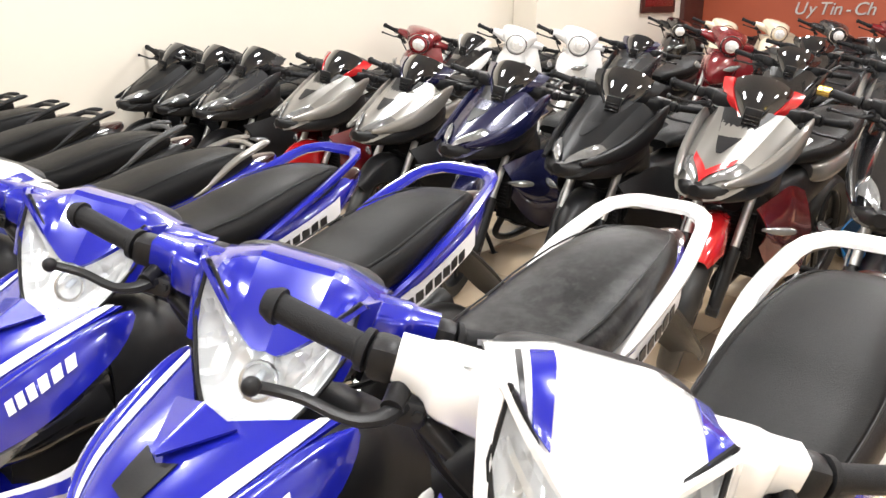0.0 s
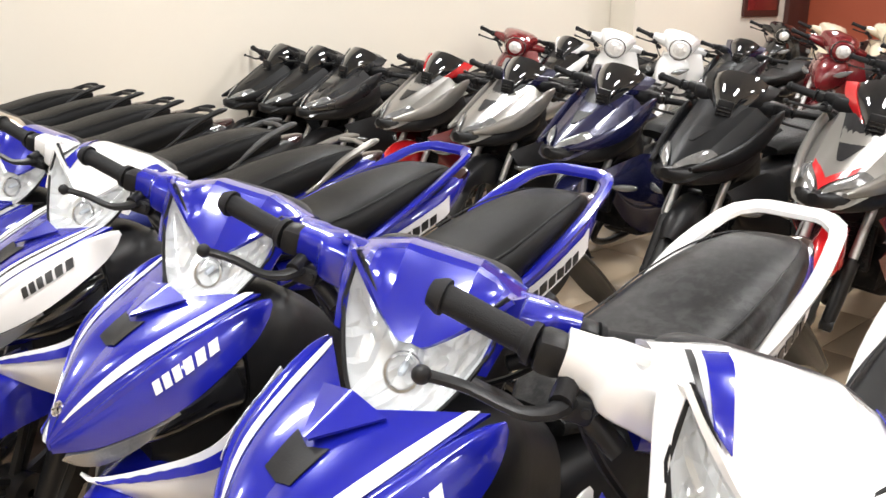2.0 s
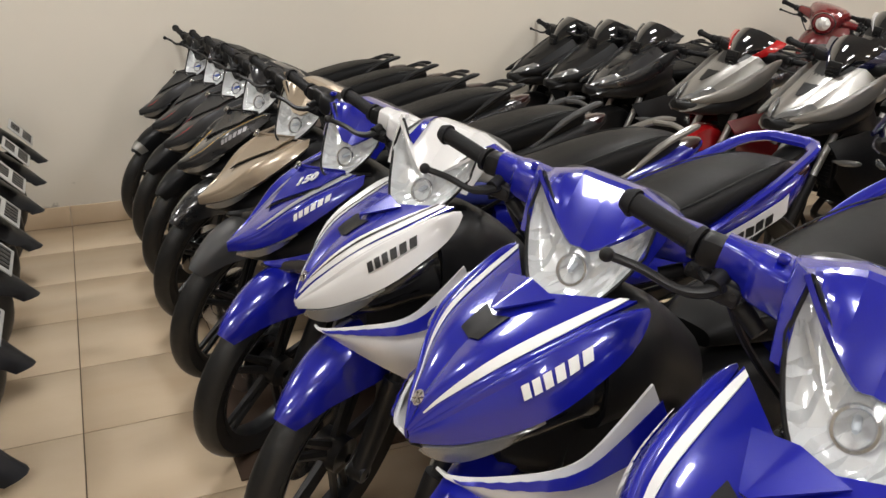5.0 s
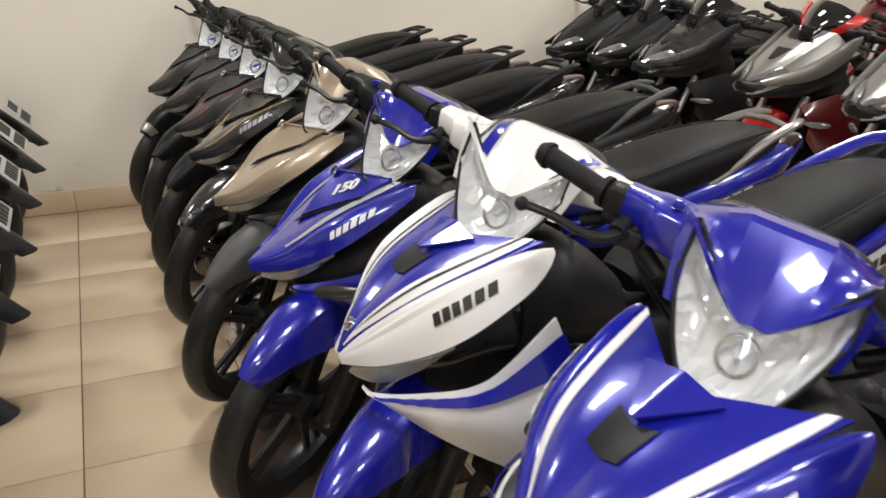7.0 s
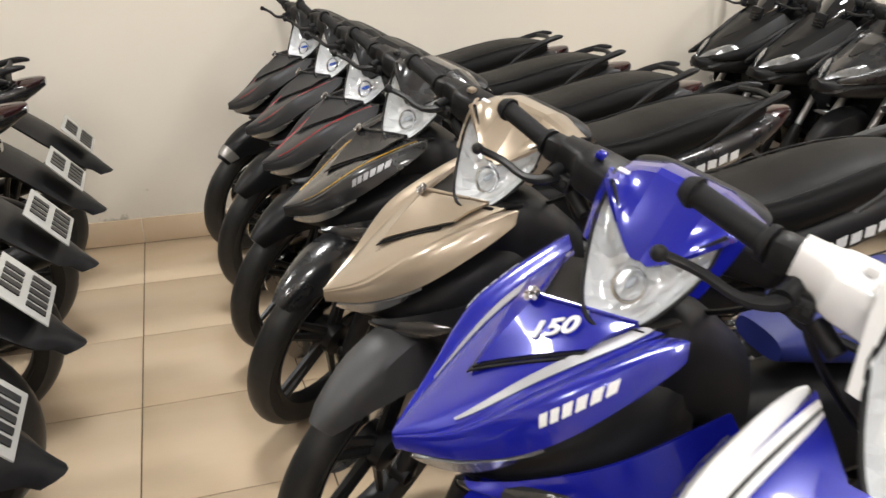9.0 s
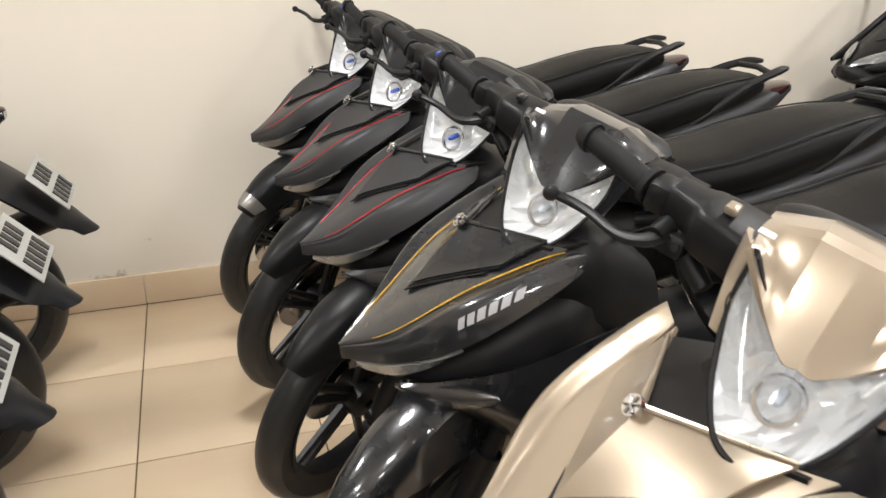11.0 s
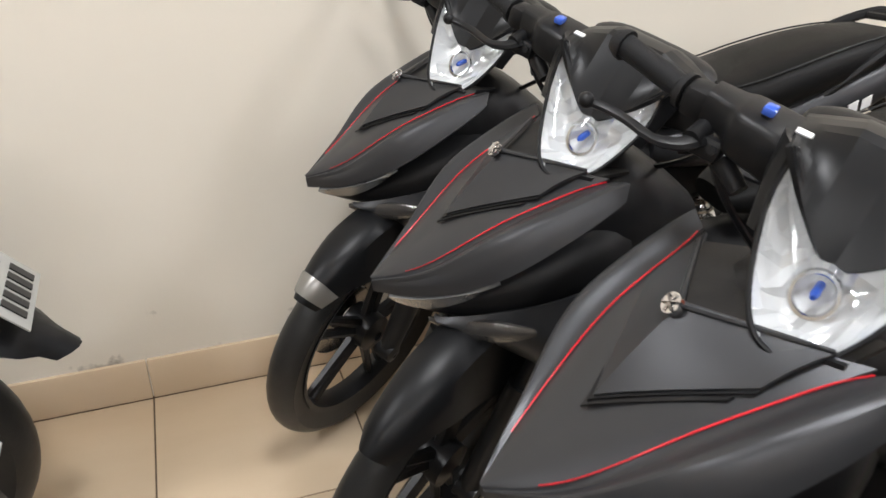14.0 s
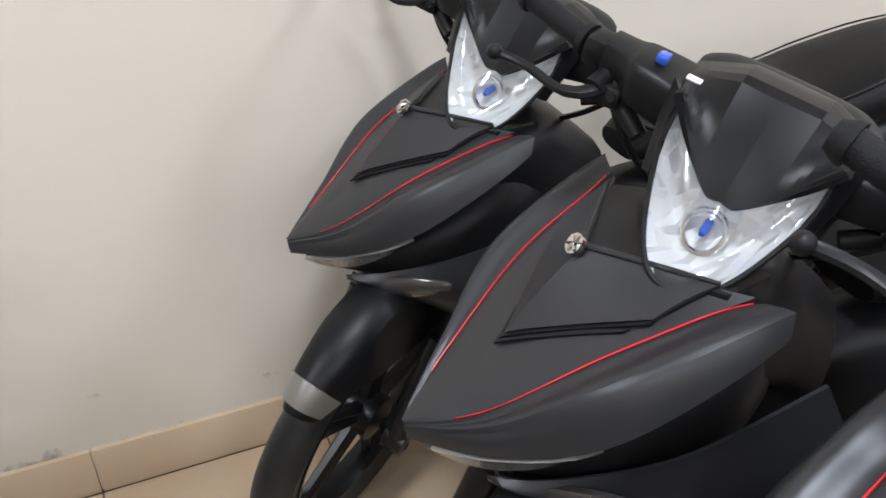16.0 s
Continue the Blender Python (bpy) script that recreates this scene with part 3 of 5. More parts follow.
def skin(g, u, w, lo, hi, side=1):
    """A point on the shield: u from the beak to the rear, w from 0 to 1 across the crease lines lo to hi."""
    u, w = max(0.0, min(1.0, u)), max(0.0, min(1.0, w))
    if "fine" not in g:
        g["fine"] = [smooth(c, 49) for c in g["creases"]]
    k = u * 48
    i = min(47, int(k))
    q = lo + w * (hi - lo)
    j = min(hi - 1, int(q))
    a, b = (lerp(c[i], c[i + 1], k - i) for c in g["fine"][j:j + 2])
    f = q - j
    p = lerp(a, b, f)
    if lo and u > 0.84:
        p = lerp(p, lerp(g["fine"][3][i], g["fine"][3][i + 1], k - i) - np.array((0, 0.008, 0.016)), g["taper"] * ((u - 0.84) / 0.16) ** 2.2)
    lift = g["bulge"][j] * math.sin(math.pi * f) * math.sin(math.pi * (0.06 + 0.90 * u))
    return Vector((p[0] - 0.35 * lift, side * (p[1] + 0.25 * lift), p[2] + 0.9 * lift))


def nose_point(u, v, g):
    """The middle of the shield, v from -1 to 1 between its two pinstripe creases."""
    return skin(g, u, abs(v), 0, 1, -1 if v < 0 else 1)


def wing_point(u, w, g, side):
    """The outer finger of the shield, w from the pinstripe crease over the ridge to the underside."""
    return skin(g, u, w, 1, 5, side)


# crease lines from the middle outwards: spine, pinstripe, hollow, ridge, lower edge, underside
GEN_B = dict(taper=0.28, bulge=(0.003, -0.004, 0.006, 0.005, 0.0), creases=[
    [(-0.088, 0, 0.662), (-0.035, 0, 0.697), (0.035, 0, 0.748), (0.124, 0, 0.840)],
    [(-0.086, 0.004, 0.661), (-0.012, 0.060, 0.702), (0.105, 0.110, 0.788), (0.240, 0.145, 0.852)],
    [(-0.086, 0.006, 0.659), (-0.010, 0.074, 0.702), (0.095, 0.136, 0.789), (0.245, 0.172, 0.862)],
    [(-0.086, 0.008, 0.655), (-0.010, 0.088, 0.698), (0.085, 0.158, 0.782), (0.250, 0.192, 0.866)],
    [(-0.085, 0.006, 0.638), (-0.005, 0.102, 0.672), (0.090, 0.178, 0.735), (0.240, 0.204, 0.835)],
    [(-0.070, 0.004, 0.634), (0.010, 0.080, 0.664), (0.100, 0.145, 0.722), (0.240, 0.170, 0.815)]])
GEN_A = dict(taper=0.75, bulge=(0.010, 0.002, 0.005, 0.010, 0.0), creases=[
    [(-0.088, 0, 0.702), (-0.053, 0, 0.758), (0.020, 0, 0.825), (0.115, 0, 0.880)],
    [(-0.087, 0.004, 0.701), (-0.045, 0.040, 0.755), (0.040, 0.100, 0.830), (0.205, 0.148, 0.900)],
    [(-0.087, 0.006, 0.699), (-0.042, 0.052, 0.751), (0.045, 0.118, 0.832), (0.208, 0.160, 0.906)],
    [(-0.087, 0.008, 0.697), (-0.040, 0.062, 0.746), (0.050, 0.134, 0.828), (0.212, 0.172, 0.906)],
    [(-0.086, 0.007, 0.682), (-0.030, 0.082, 0.705), (0.065, 0.166, 0.770), (0.216, 0.186, 0.868)],
    [(-0.072, 0.004, 0.678), (-0.010, 0.060, 0.698), (0.080, 0.130, 0.758), (0.210, 0.150, 0.845)]])


def nose(g):
    return sheet(lambda u, v: nose_point(u, v * 2 - 1, g), 26, 20, 0.005)


def nose_band(g, v0, v1, u0, u1, off=0.003, n=18, taper=0.0):
    """A strip laid on the shield between two v lines; past 1 it lies on the finger."""
    def on(u, v):
        return nose_point(u, v, g) if abs(v) <= 1 else wing_point(u, abs(v) - 1, g, math.copysign(1, v))

    def f(a, b):
        u = lerp(u0, u1, a)
        mid, half = (v0 + v1) / 2, (v1 - v0) / 2 * (1 - taper * abs(2 * a - 1) ** 2)
        return on(u, mid + half * (2 * b - 1)) + Vector((-0.45, 0, 0.9)) * off
    return sheet(f, n, 4, 0.0015)


def wing(side, g, gen):
    """The creased finger of the shield that runs back along its side."""
    bm = sheet(lambda u, w: wing_point(u, w, g, side), 26, 20, 0.004)
    end = [wing_point(1, k / 12, g, side) for k in range(13)]
    mid = sum(end, Vector()) / 13
    v = [bm.verts.new(p) for p in end]
    c = bm.verts.new(mid + Vector((0.006, 0, -0.006)))
    for a, b in zip(v, v[1:] + v[:1]):
        bm.faces.new((a, b, c))
    return bm


def wing_letters(side, g, gen):
    """Six slanted bars in place of the word on the flank of the finger."""
    u0, u1 = (0.62, 0.82) if gen == "B" else (0.58, 0.80)
    bm = bmesh.new()
    for k in range(6):
        def f(u, v):
            p = wing_point(lerp(u0, u1, (k + 0.72 * u + 0.30 * v) / 6), lerp(0.63, 0.545, v), g, side)
            return p + Vector((-0.0015, side * 0.0035, 0.0015))
        tmp = sheet(f, 2, 3, 0.0012)
        mesh = bpy.data.meshes.new("tmp")
        tmp.to_mesh(mesh)
        tmp.free()
        bm.from_mesh(mesh)
        bpy.data.meshes.remove(mesh)
    return bm


def hood_front(b):
    s = abs(b)
    return Vector((lerp(0.036, 0.150, s), 0.110 * b, lerp(0.754, 0.820, s ** 0.9)))


def hood_rear(b):
    s = abs(b)
    return Vector((lerp(0.124, 0.216, s), 0.120 * b, lerp(0.852, 0.856, s)))


def vent(g, k):
    """One of the thin overlapping slats below the raised panel, pointed in the middle."""
    def f(a, b):
        s = 2 * b - 1
        d = 0.009 * k - 0.002 - 0.010 * max(0, s) ** 0.3 * (s > 0)
        return hood_front(s * (1 - 0.10 * k)) + Vector((-d - 0.007 * a, 0, 0.001 - 0.006 * k - 0.003 * a))
    return sheet(f, 3, 24, 0.0025)


def hood(g):
    """The raised middle panel above the slats."""
    def f(a, b):
        s = 2 * b - 1
        return hood_front(s).lerp(hood_rear(s), a) + Vector((0, 0, 0.003 * (1 - a) + 0.004 * math.sin(math.pi * a)))
    return sheet(f, 12, 24, 0.005)


def hood_edge(side):
    """The raised bead along the rear edge of the middle panel."""
    return tube([hood_rear(side * k / 8) + Vector((0, 0, 0.002)) for k in range(9)], [0.0045 - 0.0003 * k for k in range(9)], 8)


def neck_panel():
    """The dark plastic that rises from the shield to below the lamp."""
    def f(a, b):
        s = 2 * b - 1
        p = hood_rear(s) + Vector((0.002, 0.012 * s, -0.006))
        return p.lerp(Vector((0.290, 0.105 * s, 0.842)), a)
    return sheet(f, 6, 16, 0.005)


def chin(gen):
    if gen == "B":
        st = [(-0.060, 0, 0.634, 0.014, 0.010), (-0.01, 0, 0.638, 0.065, 0.025), (0.06, 0, 0.650, 0.115, 0.045), (0.16, 0, 0.675, 0.150, 0.08), (0.26, 0, 0.690, 0.140, 0.10), (0.34, 0, 0.69, 0.09, 0.10)]
    else:
        st = [(-0.060, 0, 0.672, 0.010, 0.012), (0.0, 0, 0.680, 0.045, 0.026), (0.08, 0, 0.705, 0.085, 0.05), (0.17, 0, 0.735, 0.105, 0.07), (0.27, 0, 0.73, 0.095, 0.10), (0.36, 0, 0.70, 0.08, 0.10)]
    return sections(smooth(st, 18), 20, 2.6)


def position_lamp(side, gen):
    """The clear sliver below the lower edge of the finger."""
    g = GEN_A if gen == "A" else GEN_B
    tall = 0.034 if gen == "A" else 0.024

    def f(u, v):
        p = wing_point(lerp(0.12, 0.62, u), 0.76, g, side)
        return p + Vector((0, -side * (0.004 + 0.012 * v), -0.002 - tall * v * math.sin(math.pi * min(1, 0.08 + 0.92 * u)) ** 0.7))
    return sheet(f, 14, 5, 0.006)


def turn_lamp(side, gen):
    st = [(-0.01, 0.070, 0.614, 0.004, 0.004), (0.03, 0.108, 0.616, 0.012, 0.014), (0.08, 0.152, 0.626, 0.014, 0.018), (0.125, 0.185, 0.638, 0.005, 0.006)]
    return sections([(a, side * b, c, d, e) for a, b, c, d, e in smooth(st, 12)], 10, 2.2)


def turn_bulb(side):
    return sections([(a, side * b, c, d, e) for a, b, c, d, e in smooth([(0.080, 0.158, 0.621, 0.002, 0.002), (0.092, 0.166, 0.626, 0.006, 0.009), (0.106, 0.172, 0.631, 0.002, 0.002)], 6)], 8, 2)


LEGY = dict(A=0.070, B=0.085)
LEGW = dict(A=0.195, B=0.17)


def leg_cowl(side, gen):
    """The side panel from below the shield down to the engine."""
    top = smooth([(-0.005, 0.628), (0.10, 0.655), (0.22, 0.690), (0.34, 0.73)], 20) if gen == "B" else smooth([(-0.070, 0.664), (0.00, 0.688), (0.10, 0.712), (0.205, 0.790)], 20)
    low = smooth([(0.00, 0.615), (0.14, 0.545), (0.34, 0.41), (0.56, 0.31)], 20) if gen == "B" else smooth([(-0.066, 0.656), (0.00, 0.615), (0.11, 0.54), (0.38, 0.34)], 20)

    def f(u, v):
        k = min(19, int(round(u * 19)))
        a, b = top[k], low[k]
        x, z = lerp(a[0], b[0], v), lerp(a[1], b[1], v)
        y = LEGY[gen] + (LEGW[gen] - LEGY[gen]) * math.sin(min(1, u * 1.5) * math.pi / 2) + 0.022 * math.sin(math.pi * v) - 0.02 * v
        return Vector((x, side * y, z))
    return sheet(f, 19, 10, 0.005)


def leg_band(side, gen, v0, v1, u0=0.05, u1=1.0):
    top = smooth([(-0.005, 0.628), (0.10, 0.655), (0.22, 0.690), (0.34, 0.73)], 40) if gen == "B" else smooth([(-0.070, 0.664), (0.00, 0.688), (0.10, 0.712), (0.205, 0.790)], 40)
    low = smooth([(0.00, 0.615), (0.14, 0.545), (0.34, 0.41), (0.56, 0.31)], 40) if gen == "B" else smooth([(-0.066, 0.656), (0.00, 0.615), (0.11, 0.54), (0.38, 0.34)], 40)

    def f(a, b):
        u, v = lerp(u0, u1, a), lerp(v0, v1, b)
        k = min(39, int(round(u * 39)))
        p, q = top[k], low[k]
        y = LEGY[gen] + (LEGW[gen] - LEGY[gen]) * math.sin(min(1, u * 1.5) * math.pi / 2) + 0.022 * math.sin(math.pi * v) - 0.02 * v + 0.009
        return Vector((lerp(p[0], q[0], v), side * y, lerp(p[1], q[1], v)))
    return sheet(f, 24, 3, 0.0015)


def inner_shield():
    """The dark panel behind the shield, up to the handlebar."""
    return sections(smooth([(0.20, 0, 0.74, 0.11, 0.10), (0.28, 0, 0.76, 0.12, 0.11), (0.36, 0, 0.73, 0.10, 0.10), (0.44, 0, 0.66, 0.075, 0.10)], 12), 18, 2.8)


LAMP = dict(A=dict(x=0.148, half=0.096, top0=0.938, top1=1.022, low=0.868), B=dict(x=0.157, half=0.083, top0=0.930, top1=1.005, low=0.862))


def lamp_point(a, v, g, deep=0.0):
    """The headlamp's face: a from -1 to 1 across, v from 0 at the bottom to 1 along the V-shaped top edge."""
    s = abs(a)
    top = g["top0"] + (g["top1"] - g["top0"]) * (max(0, s - 0.12) / 0.88) ** 1.25
    low = g["low"] - 0.006 + 0.098 * s ** 2.8
    z = lerp(low, top, v)
    bulge = (1 - s ** 3) * math.sin(math.pi * min(1, 0.12 + v * 0.8))
    x = g["x"] + 1.0 * (z - g["low"]) * (1 - 0.62 * s) + 0.035 * s ** 2.2 - 0.018 * bulge + deep * (1 - s ** 4) * math.sin(math.pi * v) ** 0.6
    return Vector((x, a * g["half"], z))


def lamp_lens(g, turn):
    return turned(sheet(lambda u, v: lamp_point(u * 2 - 1, v, g), 28, 14, 0), turn)


def lamp_bowl(g, turn):
    return turned(sheet(lambda u, v: lamp_point(u * 2 - 1, v, g, 0.055) + Vector((0.004 + 0.0035 * (1 + math.sin(37.1 * round(u * 16) + 5.3 * round(v * 9) ** 2)) * min(1, 6 * v * (1 - v)), 0, 0)), 16, 9, 0), turn)


def lamp_rim(g, turn):
    pts = [lamp_point(-1 + 2 * k / 30, 1, g) for k in range(31)] + [lamp_point(1 - 2 * k / 30, 0, g) for k in range(31)]
    bm = tube(pts + pts[:1], 0.003, 6)
    return turned(bm, turn)


def lamp_bulb(g, turn):
    p = lamp_point(0.0, 0.55, g, 0.03)
    return turned(tube([p + Vector((0.02, 0, 0)), p, p - Vector((0.006, 0, 0))], [0.005, 0.005, 0.003], 10), turn)


FOLD = 6 / 14


def cowl_point(a, v, g, gen):
    """The handlebar cover above the lamp, from the V edge over the crest to the back, in flat folded panels."""
    s = abs(a)
    half = lerp(g["half"] + 0.004, 0.116 if gen == "A" else 0.104, v)
    e = lamp_point(max(-1, min(1, a)), 1, g)
    crest = 1.024 if gen == "A" else 1.024
    q = min(1, v / 0.72)
    out = max(0, s - FOLD)
    cx, cz = 0.290 + 0.050 * out, crest - 0.060 * out
    x, z = lerp(e.x - 0.008, cx, q), lerp(e.z + 0.003, cz, q)
    z += 0.002 * (1 - s) * math.sin(math.pi * q)
    if v > 0.72:
        r = (v - 0.72) / 0.28
        x, z = cx + 0.105 * r, cz - 0.034 * r * r
    return Vector((x, a * half, z))


def cowl(g, gen, turn):
    return turned(sheet(lambda u, v: cowl_point(u * 2 - 1, v, g, gen), 28, 16, 0.006), turn)


def lamp_ring(g, turn):
    """The bright ring of the bulb's socket, deep in the bowl."""
    c = lamp_point(0.0, 0.50, g, 0.045)
    pts = [c + Vector((0.010 * math.sin(t) - 0.006, 0.022 * math.cos(t), 0.022 * math.sin(t))) for t in (2 * math.pi * k / 24 for k in range(25))]
    return turned(tube(pts, 0.0035, 6), turn)


def cowl_back(g, gen, turn):
    return turned(sections(smooth([(0.30, 0, 0.925, 0.06, 0.03), (0.34, 0, 0.950, 0.095, 0.040), (0.385, 0, 0.965, 0.11, 0.030), (0.41, 0, 0.975, 0.09, 0.015)], 10), 18, 3), turn)


def cowl_arm(side, turn):
    """The square shoulder of the cover that meets the grip."""
    st = []
    for y, x, z, w, h in smooth([(0.060, 0.318, 1.020, 0.050, 0.028), (0.105, 0.308, 1.034, 0.040, 0.028), (0.148, 0.306, 1.040, 0.035, 0.026), (0.162, 0.309, 1.044, 0.025, 0.021), (0.192, 0.313, 1.046, 0.020, 0.0185)], 14):
        st.append((y, x, z, w, h))
    rings = []
    for y, x, z, w, h in st:
        ring = []
        for k in range(16):
            a = 2 * math.pi * k / 16
            c, s = math.cos(a), math.sin(a)
            ring.append((x + w * math.copysign(abs(c) ** 0.34, c), side * y, z + h * math.copysign(abs(s) ** 0.34, s)))
        rings.append(ring)
    return turned(loft_into(bmesh.new(), rings), turn)


def cowl_cheek(side, g, turn):
    """The flat strip of cover that tapers down beside the lamp."""
    def f(u, w):
        v = 0.97 - 0.95 * u
        p = lamp_point(side * lerp(1.0, 0.90, max(0, u - 0.6) / 0.4), max(0.0, min(1.0, v)), g)
        wide = lerp(0.050, 0.012, u ** 0.7)
        return p + Vector((-0.003 + wide * w * 0.85, side * (0.003 + 0.024 * w * (1 - 0.45 * u) * math.sin(math.pi * (0.25 + 0.45 * w))), -0.006 * u - 0.004 * w))
    return turned(sheet(f, 14, 5, 0.006), turn)


def cowl_stripe(g, gen, turn, a0, a1):
    def f(u, v):
        p = cowl_point(lerp(a0, a1, v), lerp(0.10, 0.80, u), g, gen)
        return p + Vector((-0.003, 0, 0.0045))
    return turned(sheet(f, 12, 3, 0.0015), turn)


def emblem(g, gen):
    if gen == "B":
        c, t = hood_rear(0) + Vector((-0.006, 0, 0.002)), Vector((0.66, 0, 0.75))
    else:
        c, t = nose_point(0.27, 0, g), (nose_point(0.32, 0, g) - nose_point(0.22, 0, g)).normalized()
    nrm = Vector((-t.z, 0, t.x))
    bm = bmesh.new()
    r = 0.0125
    tube_into(bm, [c, c + nrm * 0.006], r, 20)
    for k in range(3):
        a = k * math.pi / 3
        d = (t * math.cos(a) + Vector((0, 1, 0)) * math.sin(a)) * r * 0.85
        tube_into(bm, [c + nrm * 0.0075 - d, c + nrm * 0.0075 + d], 0.0016, 5)
    return bm


def number_text(parent, g):
    """The number on the raised panel."""
    c = bpy.data.curves.new("number", "FONT")
    c.body, c.size, c.extrude, c.shear, c.align_x, c.offset = "150", 0.034, 0.0012, 0.3, "CENTER", 0.001
    t = new("tmp", c)
    bpy.context.view_layer.update()
    mesh = bpy.data.meshes.new_from_object(t.evaluated_get(bpy.context.evaluated_depsgraph_get()))
    bpy.data.objects.remove(t)
    mesh.materials.clear()
    mesh.materials.append(STRIPE_WHT)
    ob = new("number", mesh)
    p, q = hood_front(-0.52), hood_rear(-0.52)
    right = (hood_front(-1) - hood_front(0)).normalized()
    nrm = right.cross((q - p).normalized()).normalized()
    up = nrm.cross(right)
    m = Matrix((right * 1.45, up, nrm)).transposed().to_4x4()
    m.translation = p.lerp(q, 0.40) + nrm * 0.0085
    ob.parent = parent
    ob.matrix_local = m
    return ob


def wire_rack():
    """The bent chrome wire carrier over the frame tunnel."""
    loop = [(0.42, 0.095, 0.672), (0.47, 0.055, 0.715), (0.56, -0.030, 0.690), (0.54, -0.010, 0.650), (0.42, 0.095, 0.672)]
    bm = tube(smooth(loop, 30), 0.0035, 6)
    for t in (0.3, 0.65):
        tube_into(bm, smooth([(lerp(0.46, 0.56, t), lerp(0.06, -0.03, t), 0.712), (lerp(0.45, 0.54, t), lerp(0.065, -0.02, t), 0.690), (lerp(0.44, 0.54, t), lerp(0.07, -0.02, t), 0.655)], 8), 0.003, 6)
    return bm


def sport_bike(x, y, gen, label, paint, cowl_mat=None, wing_mat=None, leg_mat=None, fender_mat=None, line=None, rail="slim", rail_mat=None, tail_mat=None, seat_mat=None, decal=None, letter=None, wing_letter=None, accents=(), cowl_stripes=None, blue_front=False, plate=False, lean=0.5, yaw=0.0, number=False, tip=None, leg_stripe=None, rack=False):
    root = new("motorbike")
    tagged(root, label, "motorbike", "parked motorbikes")
    root.matrix_world = pose(x, y, 0, lean, 0, yaw)
    g, L = (GEN_A if gen == "A" else GEN_B), LAMP[gen]
    k = gen
    TURN = TURNS[gen]
    LOW = TURN @ AHEAD
    wheel(root, k + "front", 0.0, LOW)
    for side in (1, -1):
        piece("fork_leg", k + "fork%d" % side, lambda: fork_leg(side, LOW), ALLOY, root)
    piece("brake_caliper", k + "caliper", lambda: caliper(LOW), ALU, root)
    fd = piece("front_mudguard", k + "fender", lambda: fender(LOW), fender_mat or paint, root)
    if tip:
        piece("mudguard_tip", k + "fendertip", lambda: fender(LOW, u0=0.02, u1=0.085, off=0.004), tip, fd, "silver band on the mudguard tip")
    n = piece("front_shield", k + "nose", lambda: nose(g), paint, root)
    for side in (1, -1):
        s = "r" if side > 0 else "l"
        w = piece("shield_wing", k + "wing" + s, lambda: wing(side, g, gen), wing_mat or paint, root)
        if wing_letter:
            piece("lettering", k + "wlet" + s, lambda: wing_letters(side, g, gen), wing_letter, w)
        lc = piece("leg_cowl", k + "leg" + s, lambda: leg_cowl(side, gen), leg_mat or paint, root)
        if leg_stripe:
            piece("leg_stripe", k + "legst" + s, lambda: leg_band(side, gen, 0.05, 0.20), leg_stripe, lc)
            piece("badge", k + "badge" + s, lambda: tube([(0.165, side * 0.196, 0.610), (0.165, side * 0.216, 0.610)], 0.017, 20), STRIPE_BLK, lc)
        if line:
            piece("pinstripe", k + "line" + s, lambda: nose_band(g, side * 1.012 - 0.008, side * 1.012 + 0.008, 0.24, 0.97, 0.003), line, n)
        p = piece("position_lamp", k + "pos" + s, lambda: position_lamp(side, gen), SILVERLENS, root, "clear ribbed lamp lens")
        t = piece("turn_signal", k + "turn" + s, lambda: turn_lamp(side, gen), DARKLENS, root, "clear turn signal lens")
        piece("amber_bulb", k + "amber" + s, lambda: turn_bulb(side), ORANGE, t)
    for q, (name, key, v0, v1, u0, u1, m) in enumerate(accents):
        for side in (1, -1):
            a, b = sorted((side * v0, side * v1))
            piece(name, "%s%s%d" % (k, key, side), lambda: nose_band(g, a, b, u0, u1, 0.003 + 0.002 * q, 24, 0.6), m, n)
    if gen == "B":
        for q in range(2):
            piece("vent_slat", "%svent%d" % (k, q), lambda: vent(g, q), PLASTIC, n)
        hd = piece("hood_panel", k + "hood", lambda: hood(g), paint, n)
        for side in (1, -1):
            piece("hood_bead", k + "bead%d" % side, lambda: hood_edge(side), paint, hd)
        piece("neck_panel", k + "neck", neck_panel, PLASTIC, n, "dark textured plastic below the headlamp")
        if number:
            number_text(hd, g)
    if gen == "A":
        piece("air_intake", k + "intake", lambda: nose_band(g, -0.24, 0.24, 0.66, 0.80, 0.003), PLASTIC, n)
        piece("visor", k + "visor", lambda: sheet(lambda u, v: Vector((lerp(0.058, 0.128, u), (2 * v - 1) * lerp(0.006, 0.060, u), lerp(0.866, 0.900, u) - 0.012 * abs(2 * v - 1) * u)), 8, 12, 0.004), paint, n)
    piece("emblem", k + "emblem", lambda: emblem(g, gen), STEEL, n, "small round chrome badge")
    piece("chin_cowl", k + "chin", lambda: chin(gen), PLASTIC if gen == "B" else GLOSSBLK, root)
    piece("inner_shield", "inner", inner_shield, PLASTIC, root)
    c = piece("handlebar_cover", k + "cowl", lambda: cowl(L, gen, TURN), cowl_mat or paint, root)
    piece("cover_back", k + "cback", lambda: cowl_back(L, gen, TURN), PLASTIC, c)
    for side in (1, -1):
        s = "r" if side > 0 else "l"
        piece("cover_arm", k + "carm" + s, lambda: cowl_arm(side, TURN @ Matrix.Translation((0, 0, -0.070))), (cowl_mat or paint) if gen == "A" else PLASTIC, c)
        piece("cover_cheek", k + "cheek" + s, lambda: cowl_cheek(side, L, TURN), cowl_mat or paint, c)
